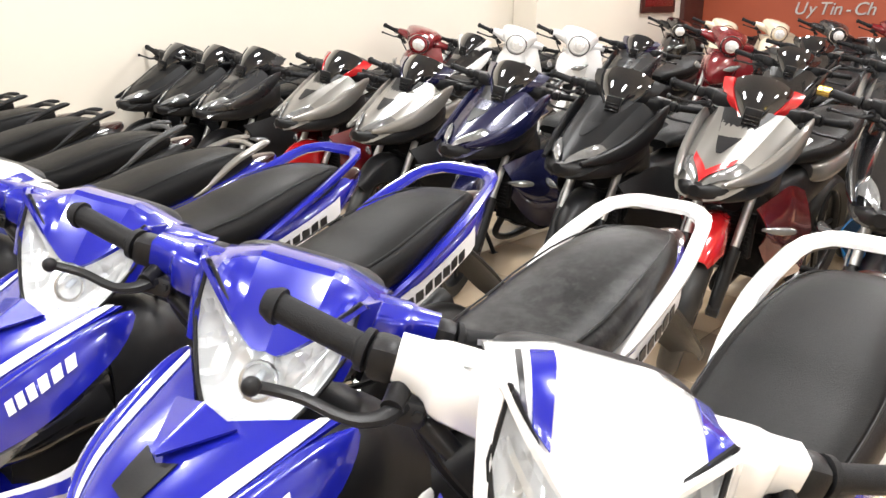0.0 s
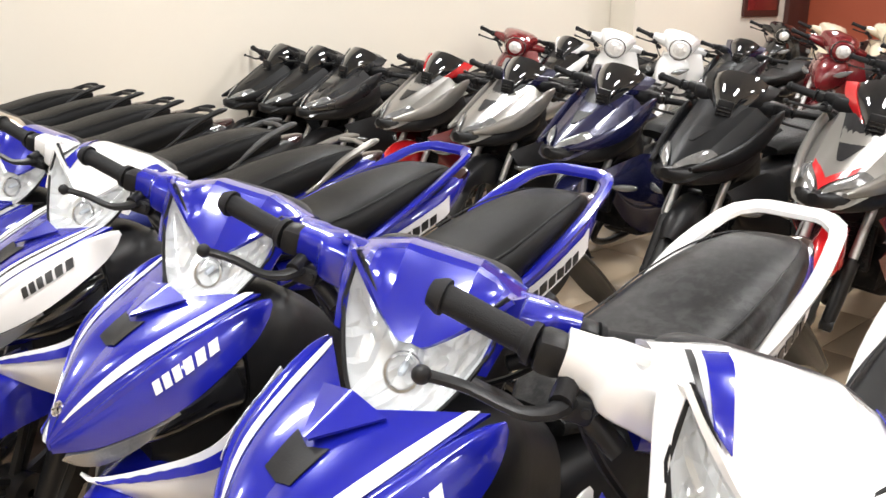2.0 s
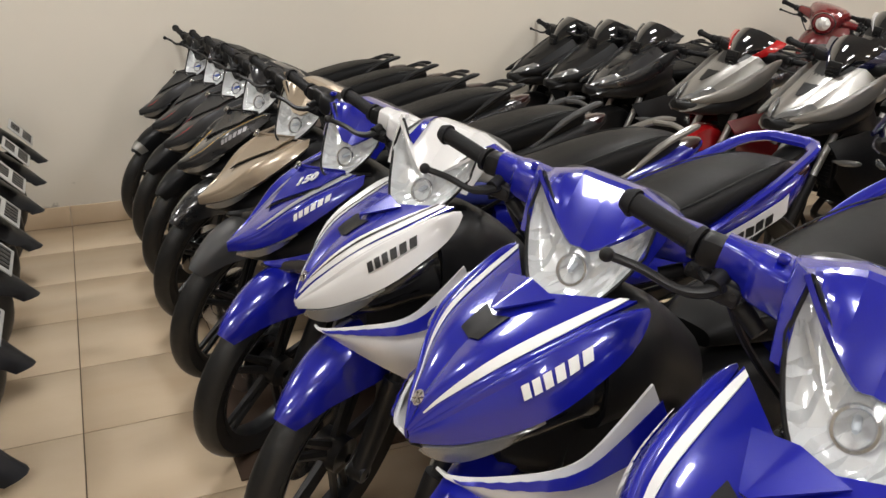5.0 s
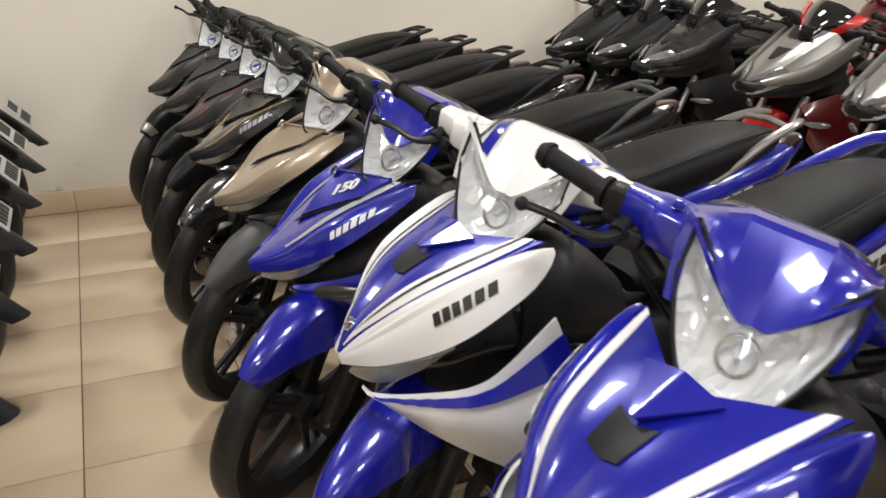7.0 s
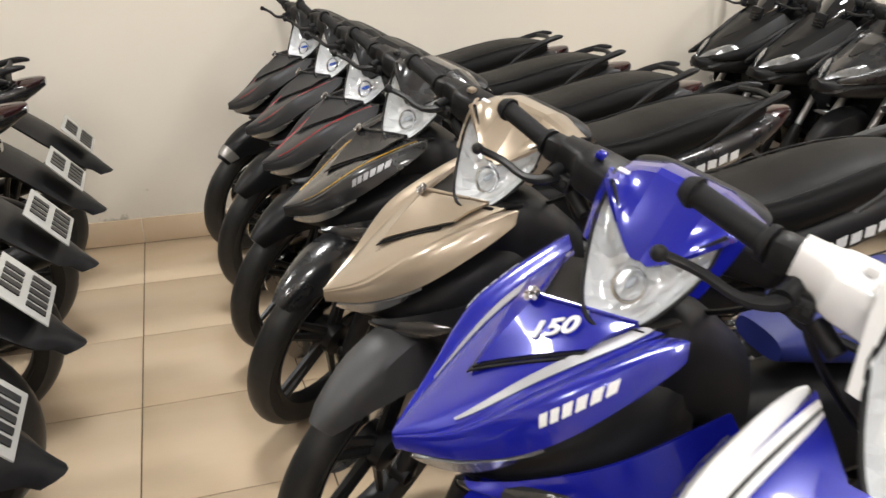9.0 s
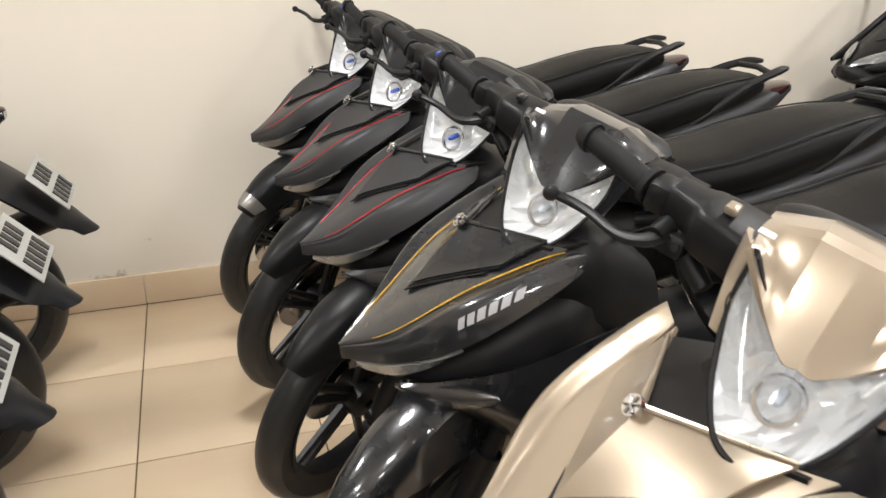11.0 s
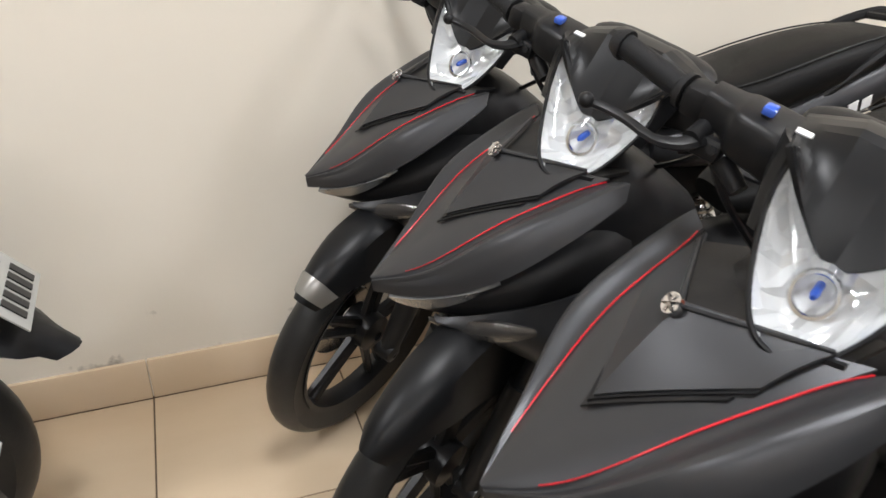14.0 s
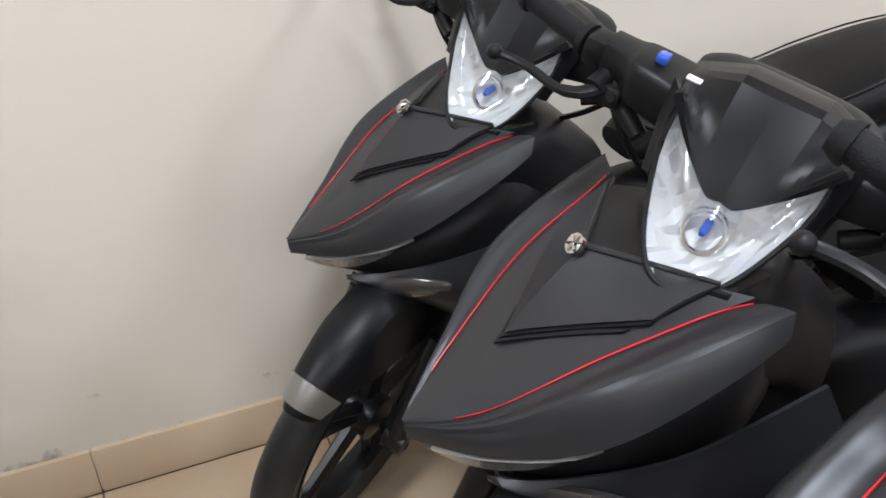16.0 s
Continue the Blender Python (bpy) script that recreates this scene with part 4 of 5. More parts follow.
    if cowl_stripes:
        piece("cover_stripe", k + "cs1", lambda: cowl_stripe(L, gen, TURN, 0.50, 0.68), cowl_stripes, c)
        piece("cover_stripe", k + "cs2", lambda: cowl_stripe(L, gen, TURN, 0.74, 0.79), STRIPE_BLK, c)
        piece("cover_stripe", k + "cs3", lambda: cowl_stripe(L, gen, TURN, -0.96, -0.76), cowl_stripes, c)
    h = piece("headlamp", k + "bowl", lambda: lamp_bowl(L, TURN), REFLECT, root, "faceted silver headlamp under clear lens")
    ln = piece("lens", k + "lens", lambda: lamp_lens(L, TURN), LENS, h)
    ln.visible_shadow = False
    piece("lamp_rim", k + "lrim", lambda: lamp_rim(L, TURN), PLASTIC, h)
    piece("socket_ring", k + "socket", lambda: lamp_ring(L, TURN), STEEL, h)
    piece("bulb", k + "bulb", lambda: lamp_bulb(L, TURN), BLUEBULB if line == STRIPE_RED else BULB, h)
    handlebar_set(root, k + "h", TURN)
    tm = TURN @ Matrix.Translation((0, 0, -0.074))
    piece("reservoir_cap", k + "cap", lambda: turned(box((0.298, 0.128, 1.076), (0.018, 0.014, 0.010), 0.003), tm), BLUEBULB if line == STRIPE_RED else (cowl_mat or paint), root)
    piece("sticker", k + "sticker", lambda: turned(box((0.292, 0.088, 1.072), (0.008, 0.017, 0.003), 0.001, Matrix.Rotation(-0.3, 4, "Y")), tm), STRIPE_WHT, root)
    if rack:
        piece("wire_rack", "rack", wire_rack, STEEL, root, "bent chrome wire carrier")
    rear_half(root, "rear", seat_mat or SEAT, tail_mat or paint, rail, rail_mat or PLASTIC, decal, letter, blue_front, plate, REAR[gen])
    return root


DARKLENS = mat("tinted_ribbed_lens", (0.055, 0.052, 0.050), 0.10, 0.3, 1.0, bump=0.6, bump_scale=160)
SILVERLENS = mat("clear_ribbed_lens", (0.22, 0.225, 0.23), 0.12, 0.5, 1.0, bump=0.6, bump_scale=160)

# ---------------------------------------------------------------- faired sport bike of the second row


def w_nose_point(u, v):
    s = abs(v)
    x = -0.135 + 0.33 * u + 0.10 * s ** 2 * u
    z = 0.740 + 0.240 * u ** 0.9 - 0.055 * s ** 2 * (0.5 + u) - 0.012 * s
    w = 0.032 + 0.174 * u ** 0.42
    z += 0.020 * max(0, 1 - abs(s - 0.60) / 0.20) * u ** 0.7 - 0.012 * max(0, 1 - s / 0.30) * u
    return Vector((x, math.copysign(w * s, v), z))


def w_band(v0, v1, u0, u1, off=0.004):
    def f(a, b):
        return w_nose_point(lerp(u0, u1, a), lerp(v0, v1, b) * lerp(0.12, 1.0, a ** 0.8)) + Vector((-off * 0.6, 0, off - 0.006 * math.sin(math.pi * a)))
    return sheet(f, 16, 6, 0.002)


def w_side(side):
    st = [(-0.12, 0.085, 0.672, 0.008, 0.008), (-0.02, 0.125, 0.690, 0.018, 0.026), (0.08, 0.160, 0.720, 0.020, 0.040), (0.18, 0.182, 0.770, 0.018, 0.048), (0.26, 0.190, 0.820, 0.012, 0.038), (0.31, 0.188, 0.855, 0.006, 0.012)]
    return turned(sections([(a, side * b, c, d, e) for a, b, c, d, e in smooth(st, 20)], 14, 2.2), Matrix.Translation((0, 0, 0.09)))


def w_lamp(side):
    """The slanted lamp set into the lower edge of the shield."""
    def f(a, b):
        t = lerp(0.20, 0.98, a)
        u = lerp(0.02, 0.30, a) + 0.20 * b * math.sin(math.pi * (0.16 + 0.80 * a)) ** 0.8
        return w_nose_point(u, side * t) + Vector((-0.007, 0, 0.004 + 0.007 * math.sin(math.pi * b)))
    return sheet(f, 14, 6, 0.006)


def w_beak():
    return turned(sections(smooth([(-0.150, 0, 0.645, 0.02, 0.02), (-0.10, 0, 0.635, 0.085, 0.035), (0.0, 0, 0.64, 0.135, 0.05), (0.12, 0, 0.665, 0.155, 0.08), (0.28, 0, 0.71, 0.14, 0.10), (0.38, 0, 0.72, 0.09, 0.10)], 16), 18, 2.6), Matrix.Translation((0, 0, 0.09)))


def w_lower(side):
    top = smooth([(0.08, 0.66), (0.20, 0.68), (0.34, 0.70), (0.48, 0.66)], 16)
    low = smooth([(0.16, 0.50), (0.26, 0.40), (0.40, 0.32), (0.60, 0.30)], 16)

    def f(u, v):
        k = int(round(u * 15))
        p, q = top[k], low[k]
        return Vector((lerp(p[0], q[0], v), side * (0.135 + 0.035 * math.sin(math.pi * v) + 0.02 * u), lerp(p[1], q[1], v)))
    return sheet(f, 15, 8, 0.005)


def w_radiator():
    return box((0.20, 0, 0.52), (0.03, 0.19, 0.17), 0.006)


def w_grille():
    bm = bmesh.new()
    for k in range(9):
        box_into(bm, (0.182, 0, 0.45 + 0.017 * k), (0.006, 0.17, 0.004), 0)
    for k in range(8):
        box_into(bm, (0.181, -0.07 + 0.02 * k, 0.52), (0.005, 0.004, 0.15), 0)
    return bm


def w_cover_point(a, v):
    s = abs(a)
    x = lerp(0.125, 0.300, v) + 0.070 * s ** 2
    z = lerp(0.925, 1.072, v ** 0.95) + 0.022 * math.sin(math.pi * v) * (1 - s * s) - 0.060 * s ** 2.5 * v
    return Vector((x, a * (0.045 + 0.080 * math.sin(min(1, v * 1.1) * math.pi / 2)), z))


def w_cover(turn):
    return turned(sections(smooth([(0.18, 0, 0.955, 0.035, 0.03), (0.24, 0, 0.985, 0.08, 0.05), (0.32, 0, 1.005, 0.115, 0.05), (0.39, 0, 1.01, 0.115, 0.04), (0.44, 0, 1.01, 0.08, 0.02)], 14), 18, 2.6), turn)


def w_screen(turn):
    return turned(sheet(lambda u, v: w_cover_point((u * 2 - 1) * 0.80, v) + Vector((-0.010, 0, 0.008)), 18, 12, 0.005), turn)


def w_trim(side, turn):
    def f(u, v):
        p = w_cover_point(side * lerp(0.80, 1.0, v), lerp(0.05, 1.0, u))
        return p + Vector((-0.013 + 0.012 * v, side * (0.004 + 0.016 * v * u), 0.010 + 0.014 * u * u * v))
    return turned(sheet(f, 14, 4, 0.006), turn)


def w_intake(turn):
    return turned(box((0.132, 0, 0.958), (0.016, 0.060, 0.062), 0.004), turn)


def w_slat(k, turn):
    return turned(box((0.118 + 0.004 * k, 0, 0.937 + 0.013 * k), (0.007, 0.048, 0.005), 0.001), turn)


def fairing_bike(x, y, label, paint, side_mat=None, trim=None, lower=None, fender_mat=None, centre=None, beak=None, yaw=0.0, lean=3.6, plate=False, bar_end=None):
    root = new("motorbike")
    tagged(root, label, "motorbike", "parked motorbikes")
    root.matrix_world = pose(x, y, 0, lean, 0, yaw)
    wheel(root, "wfront", 0.0, TURN_W)
    for side in (1, -1):
        fk = piece("fork_leg", "wwfork%d" % side, lambda: fork_leg(side, TURN_W, (0.20, 0.78)), ALLOY, root)
        piece("fork_tube", "wwtube%d" % side, lambda: turned(tube([(0.078, side * 0.085, 0.51), (0.16, side * 0.085, 0.69)], 0.0165, 12), TURN_W), FORKGREY, fk, "bright metal fork tube")
    piece("brake_caliper", "wcaliper", lambda: caliper(TURN_W), ALU, root)
    piece("front_mudguard", "wfender", lambda: fender(TURN_W), fender_mat or PLASTIC, root)
    n = piece("front_shield", "wnose", lambda: sheet(lambda u, v: w_nose_point(u, v * 2 - 1), 20, 24, 0.005), paint, root)
    piece("centre_panel", "wcentre", lambda: w_band(-0.46, 0.46, 0.40, 0.99), centre or PLASTIC, n, "dark vented centre panel")
    if beak:
        for side in (1, -1):
            a, b = sorted((side * 0.02, side * 0.62))
            piece("beak_trim", "wbeak%d" % side, lambda: sheet(lambda u, v: w_nose_point(0.04 + (0.13 - 0.05 * v) * u + 0.26 * v, side * lerp(0.0, 0.52, v)) + Vector((-0.006, 0, 0.010)), 6, 10, 0.003), beak, n)
    piece("chin_cowl", "wchin", w_beak, PLASTIC, root)
    rd = piece("radiator", "wradiator", w_radiator, PLASTIC, root)
    gr = piece("grille", "wgrille", w_grille, PLASTIC, rd)
    gr["kind"] = "stuff"
    for side in (1, -1):
        s = "r" if side > 0 else "l"
        piece("shield_wing", "wside" + s, lambda: w_side(side), side_mat or paint, root)
        l = piece("headlamp", "wlamp" + s, lambda: w_lamp(side), CLEARLAMP, root, "clear slanted headlamp")
        piece("lower_fairing", "wlower" + s, lambda: w_lower(side), lower or PLASTIC, root)
        piece("turn_signal", "wturn" + s, lambda: sections([(a, side * b, c, d, e) for a, b, c, d, e in smooth([(0.10, 0.16, 0.585, 0.005, 0.005), (0.12, 0.20, 0.585, 0.02, 0.014), (0.15, 0.235, 0.588, 0.018, 0.013), (0.165, 0.25, 0.59, 0.003, 0.003)], 8)], 10, 2.2), SILVERLENS, root)
    c = piece("handlebar_cover", "wcover", lambda: w_cover(TURN_W), paint if not trim else PLASTIC, root)
    piece("screen", "wscreen", lambda: w_screen(TURN_W), SCREEN, c, "glossy smoked screen")
    it = piece("intake", "wintake", lambda: w_intake(TURN_W), PLASTIC, c)
    for q in range(4):
        piece("slat", "wslat%d" % q, lambda: w_slat(q, TURN_W), GLOSSBLK, it)
    for side in (1, -1):
        s = "r" if side > 0 else "l"
        piece("screen_trim", "wtrim" + s, lambda: w_trim(side, TURN_W), trim or paint, c)
        piece("cover_arm", "wcarm" + s, lambda: cowl_arm(side, TURN_W @ Matrix.Translation((0, 0, -0.070))), PLASTIC, c)
    piece("inner_shield", "inner", inner_shield, PLASTIC, root)
    handlebar_set(root, "wh", TURN_W, None, 0.0, bar_end)
    rear_half(root, "rear", SEAT, paint if side_mat is None else side_mat, "slim", PLASTIC, None, None, False, plate)
    return root


CLEARLAMP = mat("clear_lamp", (0.24, 0.245, 0.25), 0.12, 0.5, 1.0, 0.5, 45, bump=0.8, bump_scale=70)
FORKGREY = mat("grey_fork_metal", (0.55, 0.55, 0.54), 0.35, 0.6)

# ---------------------------------------------------------------- step-through bikes and scooters at the back


def cub_head(turn):
    return turned(sections(smooth([(0.10, 0, 1.00, 0.055, 0.055), (0.14, 0, 1.01, 0.088, 0.075), (0.22, 0, 1.03, 0.115, 0.075), (0.32, 0, 1.045, 0.14, 0.055), (0.40, 0, 1.05, 0.10, 0.03)], 14), 18, 2.5), turn)


def cub_arm(side, turn):
    rings = []
    for y, x, z, w, h in smooth([(0.06, 0.27, 1.04, 0.06, 0.045), (0.13, 0.285, 1.045, 0.045, 0.036), (0.20, 0.312, 1.046, 0.026, 0.024)], 8):
        rings.append([(x + w * math.cos(2 * math.pi * k / 14), side * y, z + h * math.sin(2 * math.pi * k / 14)) for k in range(14)])
    return turned(loft_into(bmesh.new(), rings), turn)


def cub_lamp(turn):
    def f(u, v):
        a, r = 2 * math.pi * v, u
        return Vector((0.098 - 0.020 * math.cos(r * math.pi / 2) + 0.035 * r ** 3, math.cos(a) * 0.070 * r, 1.005 + math.sin(a) * 0.062 * r * (1.15 if math.sin(a) < 0 else 0.95)))
    return turned(sheet(f, 8, 28, 0.003), turn)


def cub_ring(turn):
    pts = [(0.116, math.cos(a) * 0.074, 1.005 + math.sin(a) * 0.066 * (1.15 if math.sin(a) < 0 else 0.95)) for a in (2 * math.pi * k / 30 for k in range(31))]
    return turned(tube(pts, 0.006, 6), turn)


def cub_shield():
    def f(u, v):
        s = v * 2 - 1
        z = lerp(0.93, 0.36, u)
        w = 0.10 + 0.13 * math.sin(math.pi * min(1, 0.15 + 0.6 * u)) - 0.05 * max(0, u - 0.7) * 3
        return Vector((0.17 + 0.16 * u + 0.14 * s * s - 0.05 * math.sin(math.pi * u), s * w, z))
    return sheet(f, 16, 16, 0.006)


def cub_front():
    return sections(smooth([(0.05, 0, 0.74, 0.02, 0.03), (0.10, 0, 0.77, 0.075, 0.09), (0.18, 0, 0.80, 0.12, 0.12), (0.26, 0, 0.82, 0.12, 0.12)], 12), 16, 2.4)


def step_bike(x, y, label, paint, seat_mat=None, front=None, yaw=0.0, lean=3.6, mirror=False):
    root = new("step_through_bike")
    tagged(root, label, "motorbike", "parked motorbikes")
    root.matrix_world = pose(x, y, 0, lean, 0, yaw) @ Matrix.Scale(1.05, 4)
    wheel(root, "front", 0.0, TURN)
    for side in (1, -1):
        piece("fork_leg", "wfork%d" % side, lambda: fork_leg(side, TURN, (0.20, 0.78)), FORKGREY, root)
    piece("front_mudguard", "fender", lambda: fender(TURN), paint, root)
    piece("leg_shield", "cubshield", cub_shield, front or paint, root)
    piece("front_cowl", "cubfront", cub_front, paint, root)
    c = piece("handlebar_cover", "cubhead", lambda: cub_head(TURN @ Matrix.Translation((0, 0, -0.03))), paint, root)
    for side in (1, -1):
        s = "r" if side > 0 else "l"
        piece("cover_arm", "cubarm" + s, lambda: cub_arm(side, TURN @ Matrix.Translation((0, 0, -0.070))), paint, c)
        piece("turn_signal", "cubturn" + s, lambda: sections([(a, side * b, c2, d, e) for a, b, c2, d, e in smooth([(0.07, 0.09, 0.80, 0.006, 0.006), (0.10, 0.13, 0.81, 0.022, 0.02), (0.16, 0.165, 0.83, 0.006, 0.006)], 8)], 10, 2.2), SILVERLENS, root)
    h = piece("headlamp", "cublamp", lambda: cub_lamp(TURN @ Matrix.Translation((0, 0, -0.03))), REFLECT, root, "round clear headlamp")
    piece("lamp_rim", "cubring", lambda: cub_ring(TURN @ Matrix.Translation((0, 0, -0.03))), STEEL, h)
    handlebar_set(root, "h", TURN)
    rear_half(root, "rear", seat_mat or SEAT, paint, "slim", STEEL, None, None)
    return root


# ---------------------------------------------------------------- the room
X0, X1, Y0, Y1, H = -4.6, 10.2, -5.0, 4.9, 3.2


def setting(name, bm, material, label, parent=None):
    ob = new(name, finish(bm))
    ob.data.materials.append(material)
    if parent:
        ob.parent = parent
    else:
        tagged(ob, label, name.split("_")[0], kind="structure")
    return ob


floor = setting("floor", box(((X0 + X1) / 2, (Y0 + Y1) / 2, -0.053), (X1 - X0 + 0.4, Y1 - Y0 + 0.4, 0.10), 0), GROUT, "beige glossy ceramic tile floor with dark joints")
setting("ceiling", box(((X0 + X1) / 2, (Y0 + Y1) / 2, H + 0.05), (X1 - X0 + 0.4, Y1 - Y0 + 0.4, 0.1), 0), CEIL, "plain white painted ceiling")
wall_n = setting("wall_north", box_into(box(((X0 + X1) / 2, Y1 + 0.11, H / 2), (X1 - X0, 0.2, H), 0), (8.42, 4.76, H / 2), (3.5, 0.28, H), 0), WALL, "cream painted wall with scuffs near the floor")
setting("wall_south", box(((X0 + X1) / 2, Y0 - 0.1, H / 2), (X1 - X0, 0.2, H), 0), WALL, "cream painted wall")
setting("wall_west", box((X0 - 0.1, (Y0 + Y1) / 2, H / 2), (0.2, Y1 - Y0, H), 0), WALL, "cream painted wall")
setting("wall_east", box((X1 + 0.1, (Y0 + Y1) / 2, H / 2), (0.2, Y1 - Y0, H), 0), REDWALL, "rust red painted wall with silver script lettering")
setting("trim", box((9.90, 4.59, H / 2), (0.52, 0.06, H), 0.006), WOOD, "dark brown wooden corner trim")

pic = new("framed_picture")
tagged(pic, "dark framed picture hanging on the cream wall", "picture")
pic.matrix_world = pose(9.05, 4.60, 1.18)
piece("frame", "picframe", lambda: box((0, 0, 0.30), (0.80, 0.03, 0.60), 0.01), WOOD, pic)
piece("canvas", "piccanvas", lambda: box((0, -0.017, 0.30), (0.66, 0.006, 0.46), 0.002), DARKRED, pic)

sign = new("wall_sign")
sign.matrix_world = pose(X1 - 0.012, 3.42, 1.16, 90, 0, -90)
tagged(sign, "silver script lettering on the rust red wall", "sign")


def letter_mesh(ch):
    cu = bpy.data.curves.new("sign", "FONT")
    cu.body, cu.size, cu.extrude, cu.shear = ch, 0.20, 0.008, 0.25
    tmp = new("tmp", cu)
    bpy.context.view_layer.update()
    mesh = bpy.data.meshes.new_from_object(tmp.evaluated_get(bpy.context.evaluated_depsgraph_get()))
    bpy.data.objects.remove(tmp)
    mesh.materials.clear()
    mesh.materials.append(FORKGREY)
    return mesh


at = 0.0
for ch in "Uy Tin - Ch":
    if ch == " ":
        at += 0.055
        continue
    ob = new("letter", letter_mesh(ch))
    ob.parent = sign
    xs = [v.co.x for v in ob.data.vertices]
    ob.location = (at - min(xs), 0, 0)
    at += max(xs) - min(xs) - 0.012

for lx, ly in LAMPS:
    f = new("ceiling_light")
    tagged(f, "square white ceiling light panel", "ceiling light", "ceiling lights")
    f.matrix_world = pose(lx, ly, H)
    piece("frame", "clframe", lambda: box((0, 0, -0.02), (0.58, 0.58, 0.04), 0.004), CEIL, f)
    piece("diffuser", "cldiff", lambda: box((0, 0, -0.043), (0.52, 0.52, 0.006), 0.001), PANEL, f)

mat_ob = new("door_mat", finish(box((0.42, 2.35, 0.006), (0.55, 0.62, 0.010), 0.003)))
mat_ob.data.materials.append(MATBROWN)
tagged(mat_ob, "flat dark brown floor mat under the wheels", "mat")

# ---------------------------------------------------------------- front row, from the wall outwards
sport_bike(0.247, 4.63, "B", "matte black sport motorbike with red pinstripe beside the wall", MATTE, cowl_mat=SATIN, fender_mat=SATIN, line=STRIPE_RED, letter=STRIPE_WHT, tip=SILVER, yaw=-4)
sport_bike(0.27, 4.16, "B", "matte black sport motorbike with thin red pinstripes", MATTE, cowl_mat=SATIN, fender_mat=SATIN, line=STRIPE_RED, letter=STRIPE_WHT, yaw=-5)
sport_bike(0.27, 3.672, "B", "matte dark grey sport motorbike with red pinstripes", MATTE, cowl_mat=SATIN, fender_mat=SATIN, line=STRIPE_RED, letter=STRIPE_WHT, yaw=-4)
sport_bike(0.27, 3.222, "B", "glossy dark grey sport motorbike with yellow pinstripe", GREYMET, line=STRIPE_YEL, wing_letter=STRIPE_GREY, letter=STRIPE_WHT, yaw=-3)
sport_bike(0.27, 2.678, "B", "champagne gold sport motorbike with black seat", GOLD, fender_mat=GREYPL, leg_mat=PLASTIC, tail_mat=PLASTIC, letter=STRIPE_WHT, rail_mat=GREYPL, yaw=-4)
sport_bike(0.27, 2.158, "B", "glossy blue sport motorbike with grey bands and number 150", BLUE, accents=[("grey_band", "band", 0.80, 1.0, 0.35, 1.0, STRIPE_GREY)], wing_letter=STRIPE_WHT, letter=STRIPE_WHT, rail_mat=SILVER, blue_front=True, number=True, yaw=-4)
sport_bike(0.315, 1.606, "A", "white and blue sport motorbike with white handlebar cover", BLUE, cowl_mat=WHITE, wing_mat=WHITE, leg_mat=PEARL, leg_stripe=BLUE, fender_mat=BLUE, wing_letter=STRIPE_BLK, cowl_stripes=BLUE, accents=[("white_band", "wb2", 0.66, 1.0, 0.1, 1.0, STRIPE_WHT), ("black_line", "bl2", 0.78, 0.83, 0.25, 1.0, STRIPE_BLK)], rail="wide", rail_mat=BLUE, tail_mat=BLUE, decal=STRIPE_WHT, letter=STRIPE_BLK, yaw=2)
sport_bike(0.335, 1.043, "A", "glossy blue sport motorbike with white side cowl", BLUE, leg_mat=PEARL, leg_stripe=BLUE, wing_letter=STRIPE_WHT, accents=[("white_band", "wb", 0.80, 1.0, 0.2, 1.0, STRIPE_WHT)], rail="wide", rail_mat=BLUE, decal=STRIPE_WHT, letter=STRIPE_BLK, yaw=5)
sport_bike(0.34, 0.54, "A", "glossy blue sport motorbike with white rail and patterned seat", BLUE, rack=True, leg_mat=PEARL, leg_stripe=BLUE, wing_letter=STRIPE_WHT, accents=[("white_band", "wb", 0.80, 1.0, 0.2, 1.0, STRIPE_WHT)], seat_mat=SEATPAT, rail="wide", rail_mat=WHITE, decal=STRIPE_WHT, letter=STRIPE_BLK, yaw=2)
sport_bike(0.325, 0.06, "A", "white sport motorbike with blue stripes and white rail", BLUE, cowl_mat=WHITE, wing_mat=WHITE, leg_mat=PEARL, leg_stripe=BLUE, cowl_stripes=BLUE, rail="wide", rail_mat=WHITE, decal=STRIPE_WHT, letter=STRIPE_BLK, yaw=4)

# ---------------------------------------------------------------- second row
fairing_bike(2.50, 4.62, "matte black faired motorbike beside the wall", SATIN)
fairing_bike(2.55, 4.26, "matte black faired motorbike with smoked screen", SATIN)
fairing_bike(2.60, 3.92, "dark grey faired motorbike with smoked screen", GREYMET)
fairing_bike(2.68, 3.26, "silver and red faired motorbike", SILVER, None, RED, DARKRED, RED)
fairing_bike(2.68, 2.66, "silver faired motorbike with black screen trim", SILVER, None, NAVY, PLASTIC, PLASTIC)
fairing_bike(2.68, 2.09, "dark navy blue faired motorbike", NAVY, None, NAVY, NAVY, NAVY)
fairing_bike(2.68, 1.52, "matte black faired motorbike with glossy screen", SATIN, None, SATIN, SATIN, PLASTIC)
fairing_bike(2.68, 0.97, "silver and black faired motorbike with red mudguard", SILVER, None, RED, DARKRED, RED, beak=RED)
fairing_bike(2.68, 0.40, "black faired motorbike with cyan stripe and gold bar ends", GLOSSBLK, None, CYAN, CYAN, PLASTIC, bar_end=GOLDMETAL)

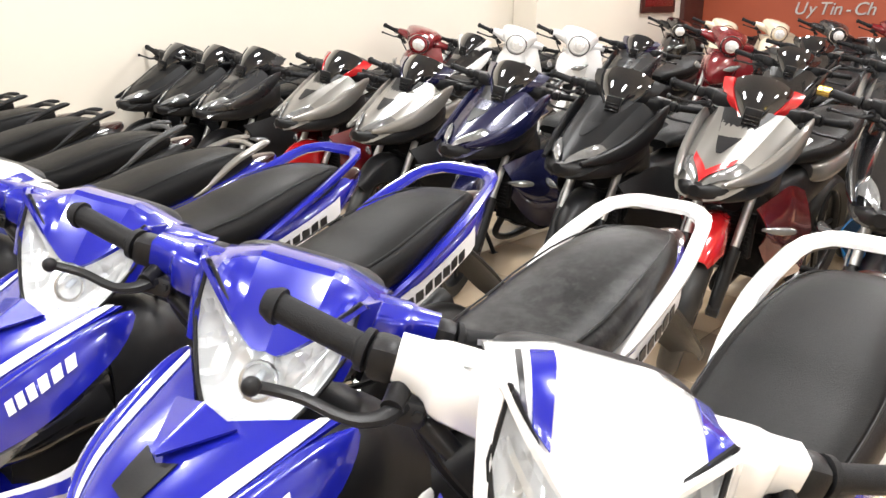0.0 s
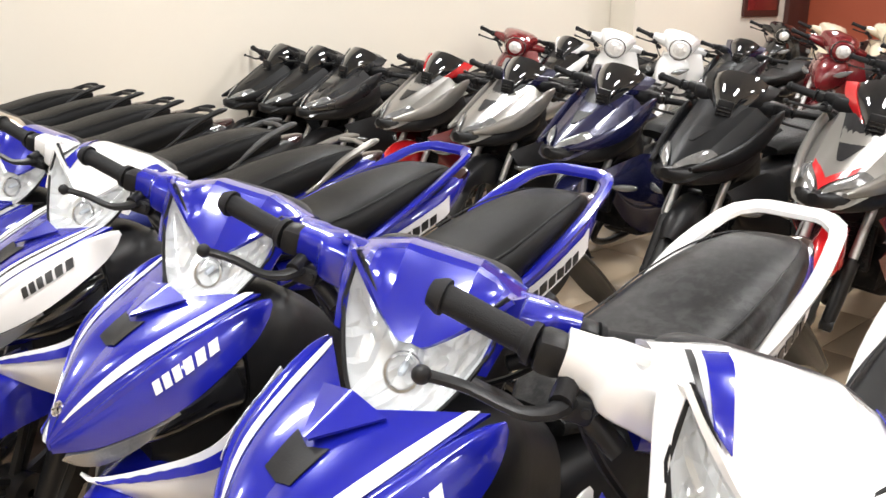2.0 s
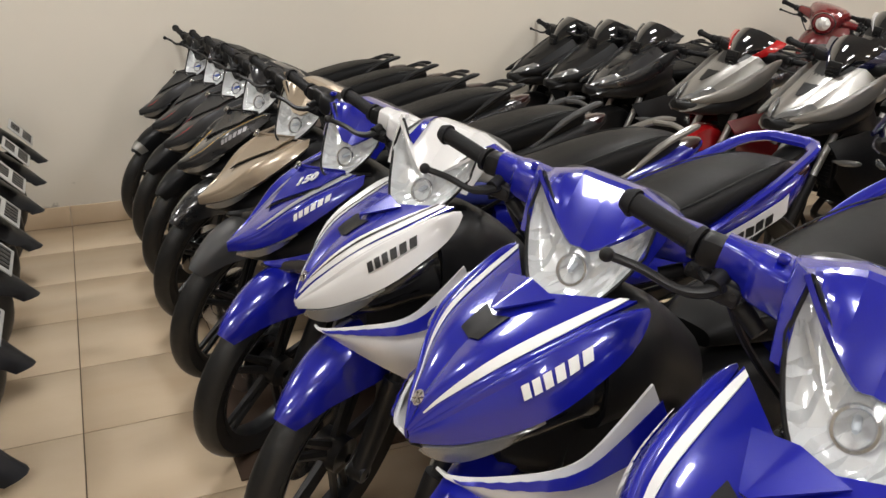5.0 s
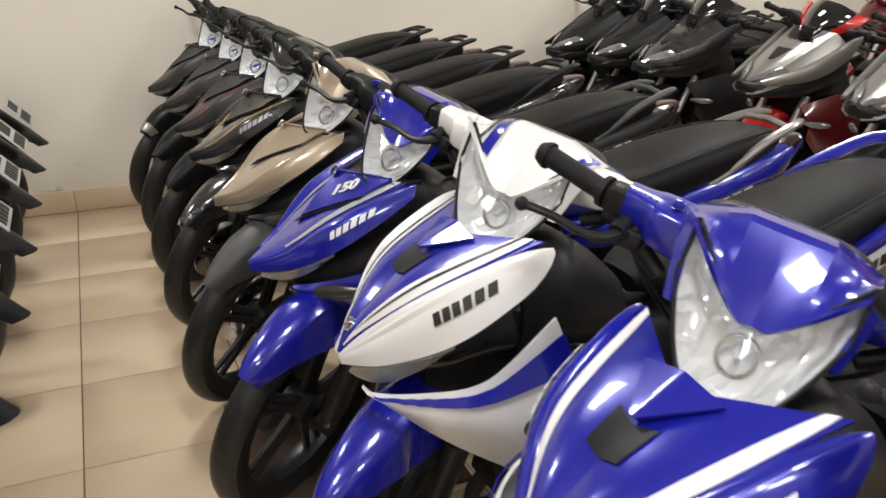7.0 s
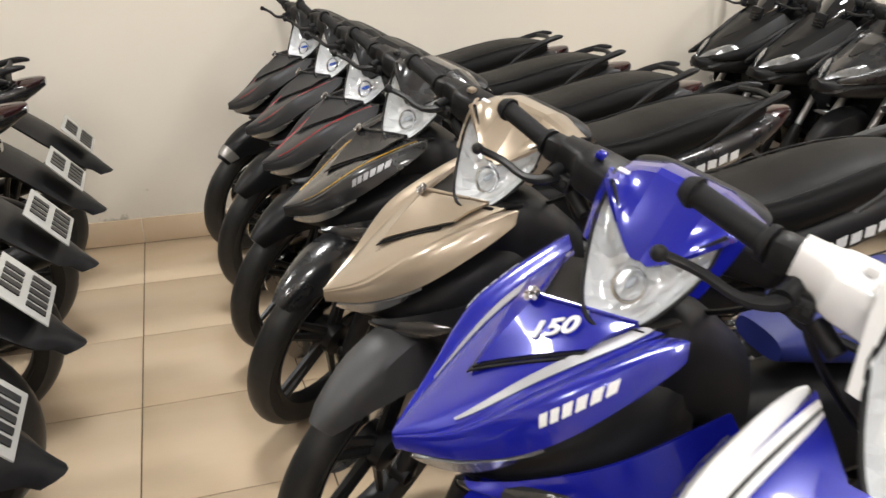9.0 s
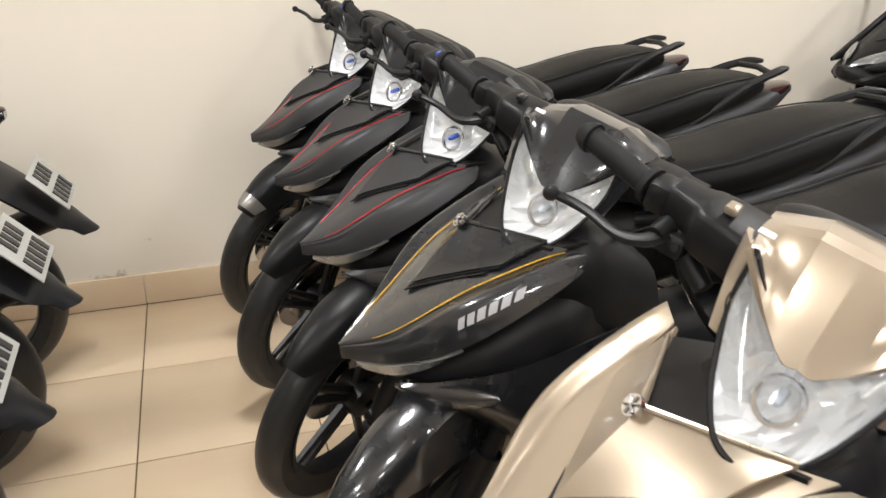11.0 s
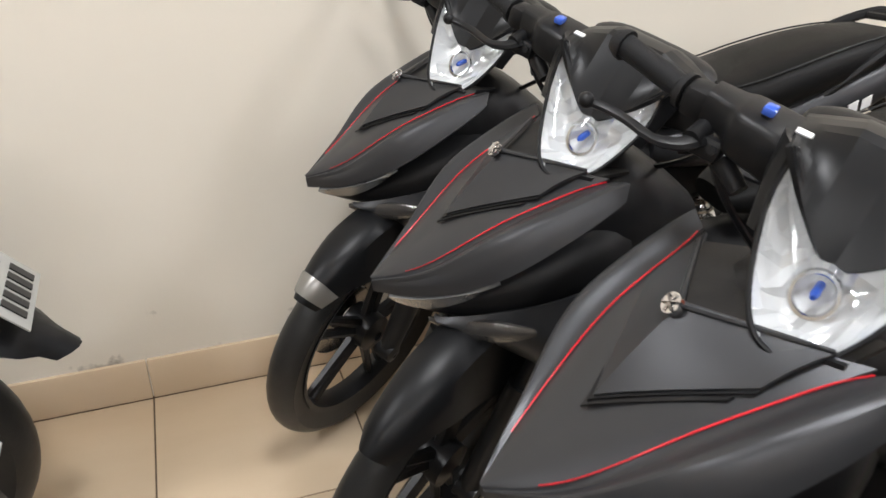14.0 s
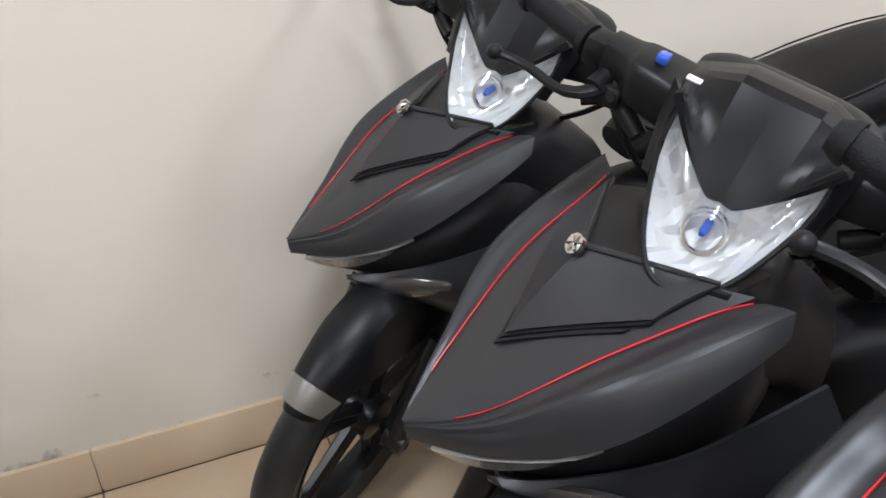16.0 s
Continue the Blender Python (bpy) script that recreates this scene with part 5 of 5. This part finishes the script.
# ---------------------------------------------------------------- third and fourth rows
step_bike(4.60, 4.50, "dark red step-through motorbike beside the wall", DARKRED)
fairing_bike(4.86, 4.20, "black and white faired motorbike", GLOSSBLK, WHITE, WHITE)
step_bike(5.08, 3.90, "white step-through motorbike on its stand", WHITE)
step_bike(5.23, 3.42, "white step-through motorbike with pale front", WHITE)
fairing_bike(5.45, 3.02, "grey faired motorbike with tall screen", GREYMET, None, NAVY)
step_bike(5.90, 2.52, "dark red step-through motorbike with round headlamp", DARKRED)
fairing_bike(6.00, 1.92, "glossy black faired motorbike", GLOSSBLK)
fairing_bike(6.10, 1.45, "grey and black faired motorbike", GREYMET)
fairing_bike(6.10, 0.90, "glossy black faired motorbike", GLOSSBLK)
fairing_bike(4.60, 1.55, "glossy black motorbike behind the silver one", GLOSSBLK)
fairing_bike(4.60, 0.95, "grey motorbike with silver flanks", GREYMET, SILVER)
fairing_bike(4.60, 0.40, "glossy black motorbike with dark seat", GLOSSBLK)
for yy, c, lab in [(4.15, GLOSSBLK, "glossy black step-through motorbike near the picture"), (3.62, CREAM, "cream step-through motorbike by the red wall"), (3.08, CREAM, "cream step-through motorbike by the red wall"), (2.52, GREYMET, "dark grey step-through motorbike by the red wall"), (1.98, DARKRED, "dark red step-through motorbike by the red wall"), (1.45, GLOSSBLK, "glossy black step-through motorbike by the red wall")]:
    step_bike(8.30, yy, lab, c)

# ---------------------------------------------------------------- row across the aisle, tails towards the aisle
for i, yy in enumerate((4.47, 3.98, 3.49, 3.01, 2.53, 2.05, 1.57, 1.09)):
    fairing_bike(-1.975, yy, "black motorbike with white number plate, tail to the aisle", GLOSSBLK, None, None, None, None, plate=True)

# ---------------------------------------------------------------- skirting and floor tiles
S = 0.48
skirt = new("baseboard")
tagged(skirt, "beige tile skirting along the wall", "baseboard", kind="structure")
kx = math.floor((X0 + 0.25) / S)
while -0.25 + kx * S < 6.4:
    a = max(X0, -0.25 + kx * S + 0.0015)
    b = min(6.66, -0.25 + (kx + 1) * S - 0.0015)
    if b - a > 0.02:
        o = piece("skirting_tile", "skirt%.3f" % (b - a), lambda: box(((b - a) / 2, 0, 0.058), (b - a, 0.012, 0.116), 0.002), TILE, skirt)
        o.location = (a, 4.906, 0)
    kx += 1

TILE_NEAR = (-1.3, 4.1, -0.9, 4.9)
rest = []
nx0, nx1 = math.floor((X0 + 0.25) / S), math.ceil((X1 + 0.25) / S)
for i in range(nx0, nx1):
    for j in range(0, int((Y1 - Y0) / S) + 1):
        ax, by = -0.25 + i * S, 4.9 - j * S
        cx, cy = ax + S / 2, by - S / 2
        if TILE_NEAR[0] < cx < TILE_NEAR[1] and TILE_NEAR[2] < cy < TILE_NEAR[3]:
            o = piece("tile", "tile", lambda: box((0, 0, -0.004), (S - 0.004, S - 0.004, 0.008), 0.0012), TILE, floor)
            o.location = (cx, cy, 0)
        else:
            rest.append((cx, cy))
bm = bmesh.new()
h = S / 2 - 0.002
for cx, cy in rest:
    bm.faces.new([bm.verts.new((cx + a * h, cy + b * h, 0)) for a, b in ((-1, -1), (1, -1), (1, 1), (-1, 1))])
far = piece("far_tiles", "far_tiles", lambda: bm, TILE, floor)
far["kind"] = "stuff"
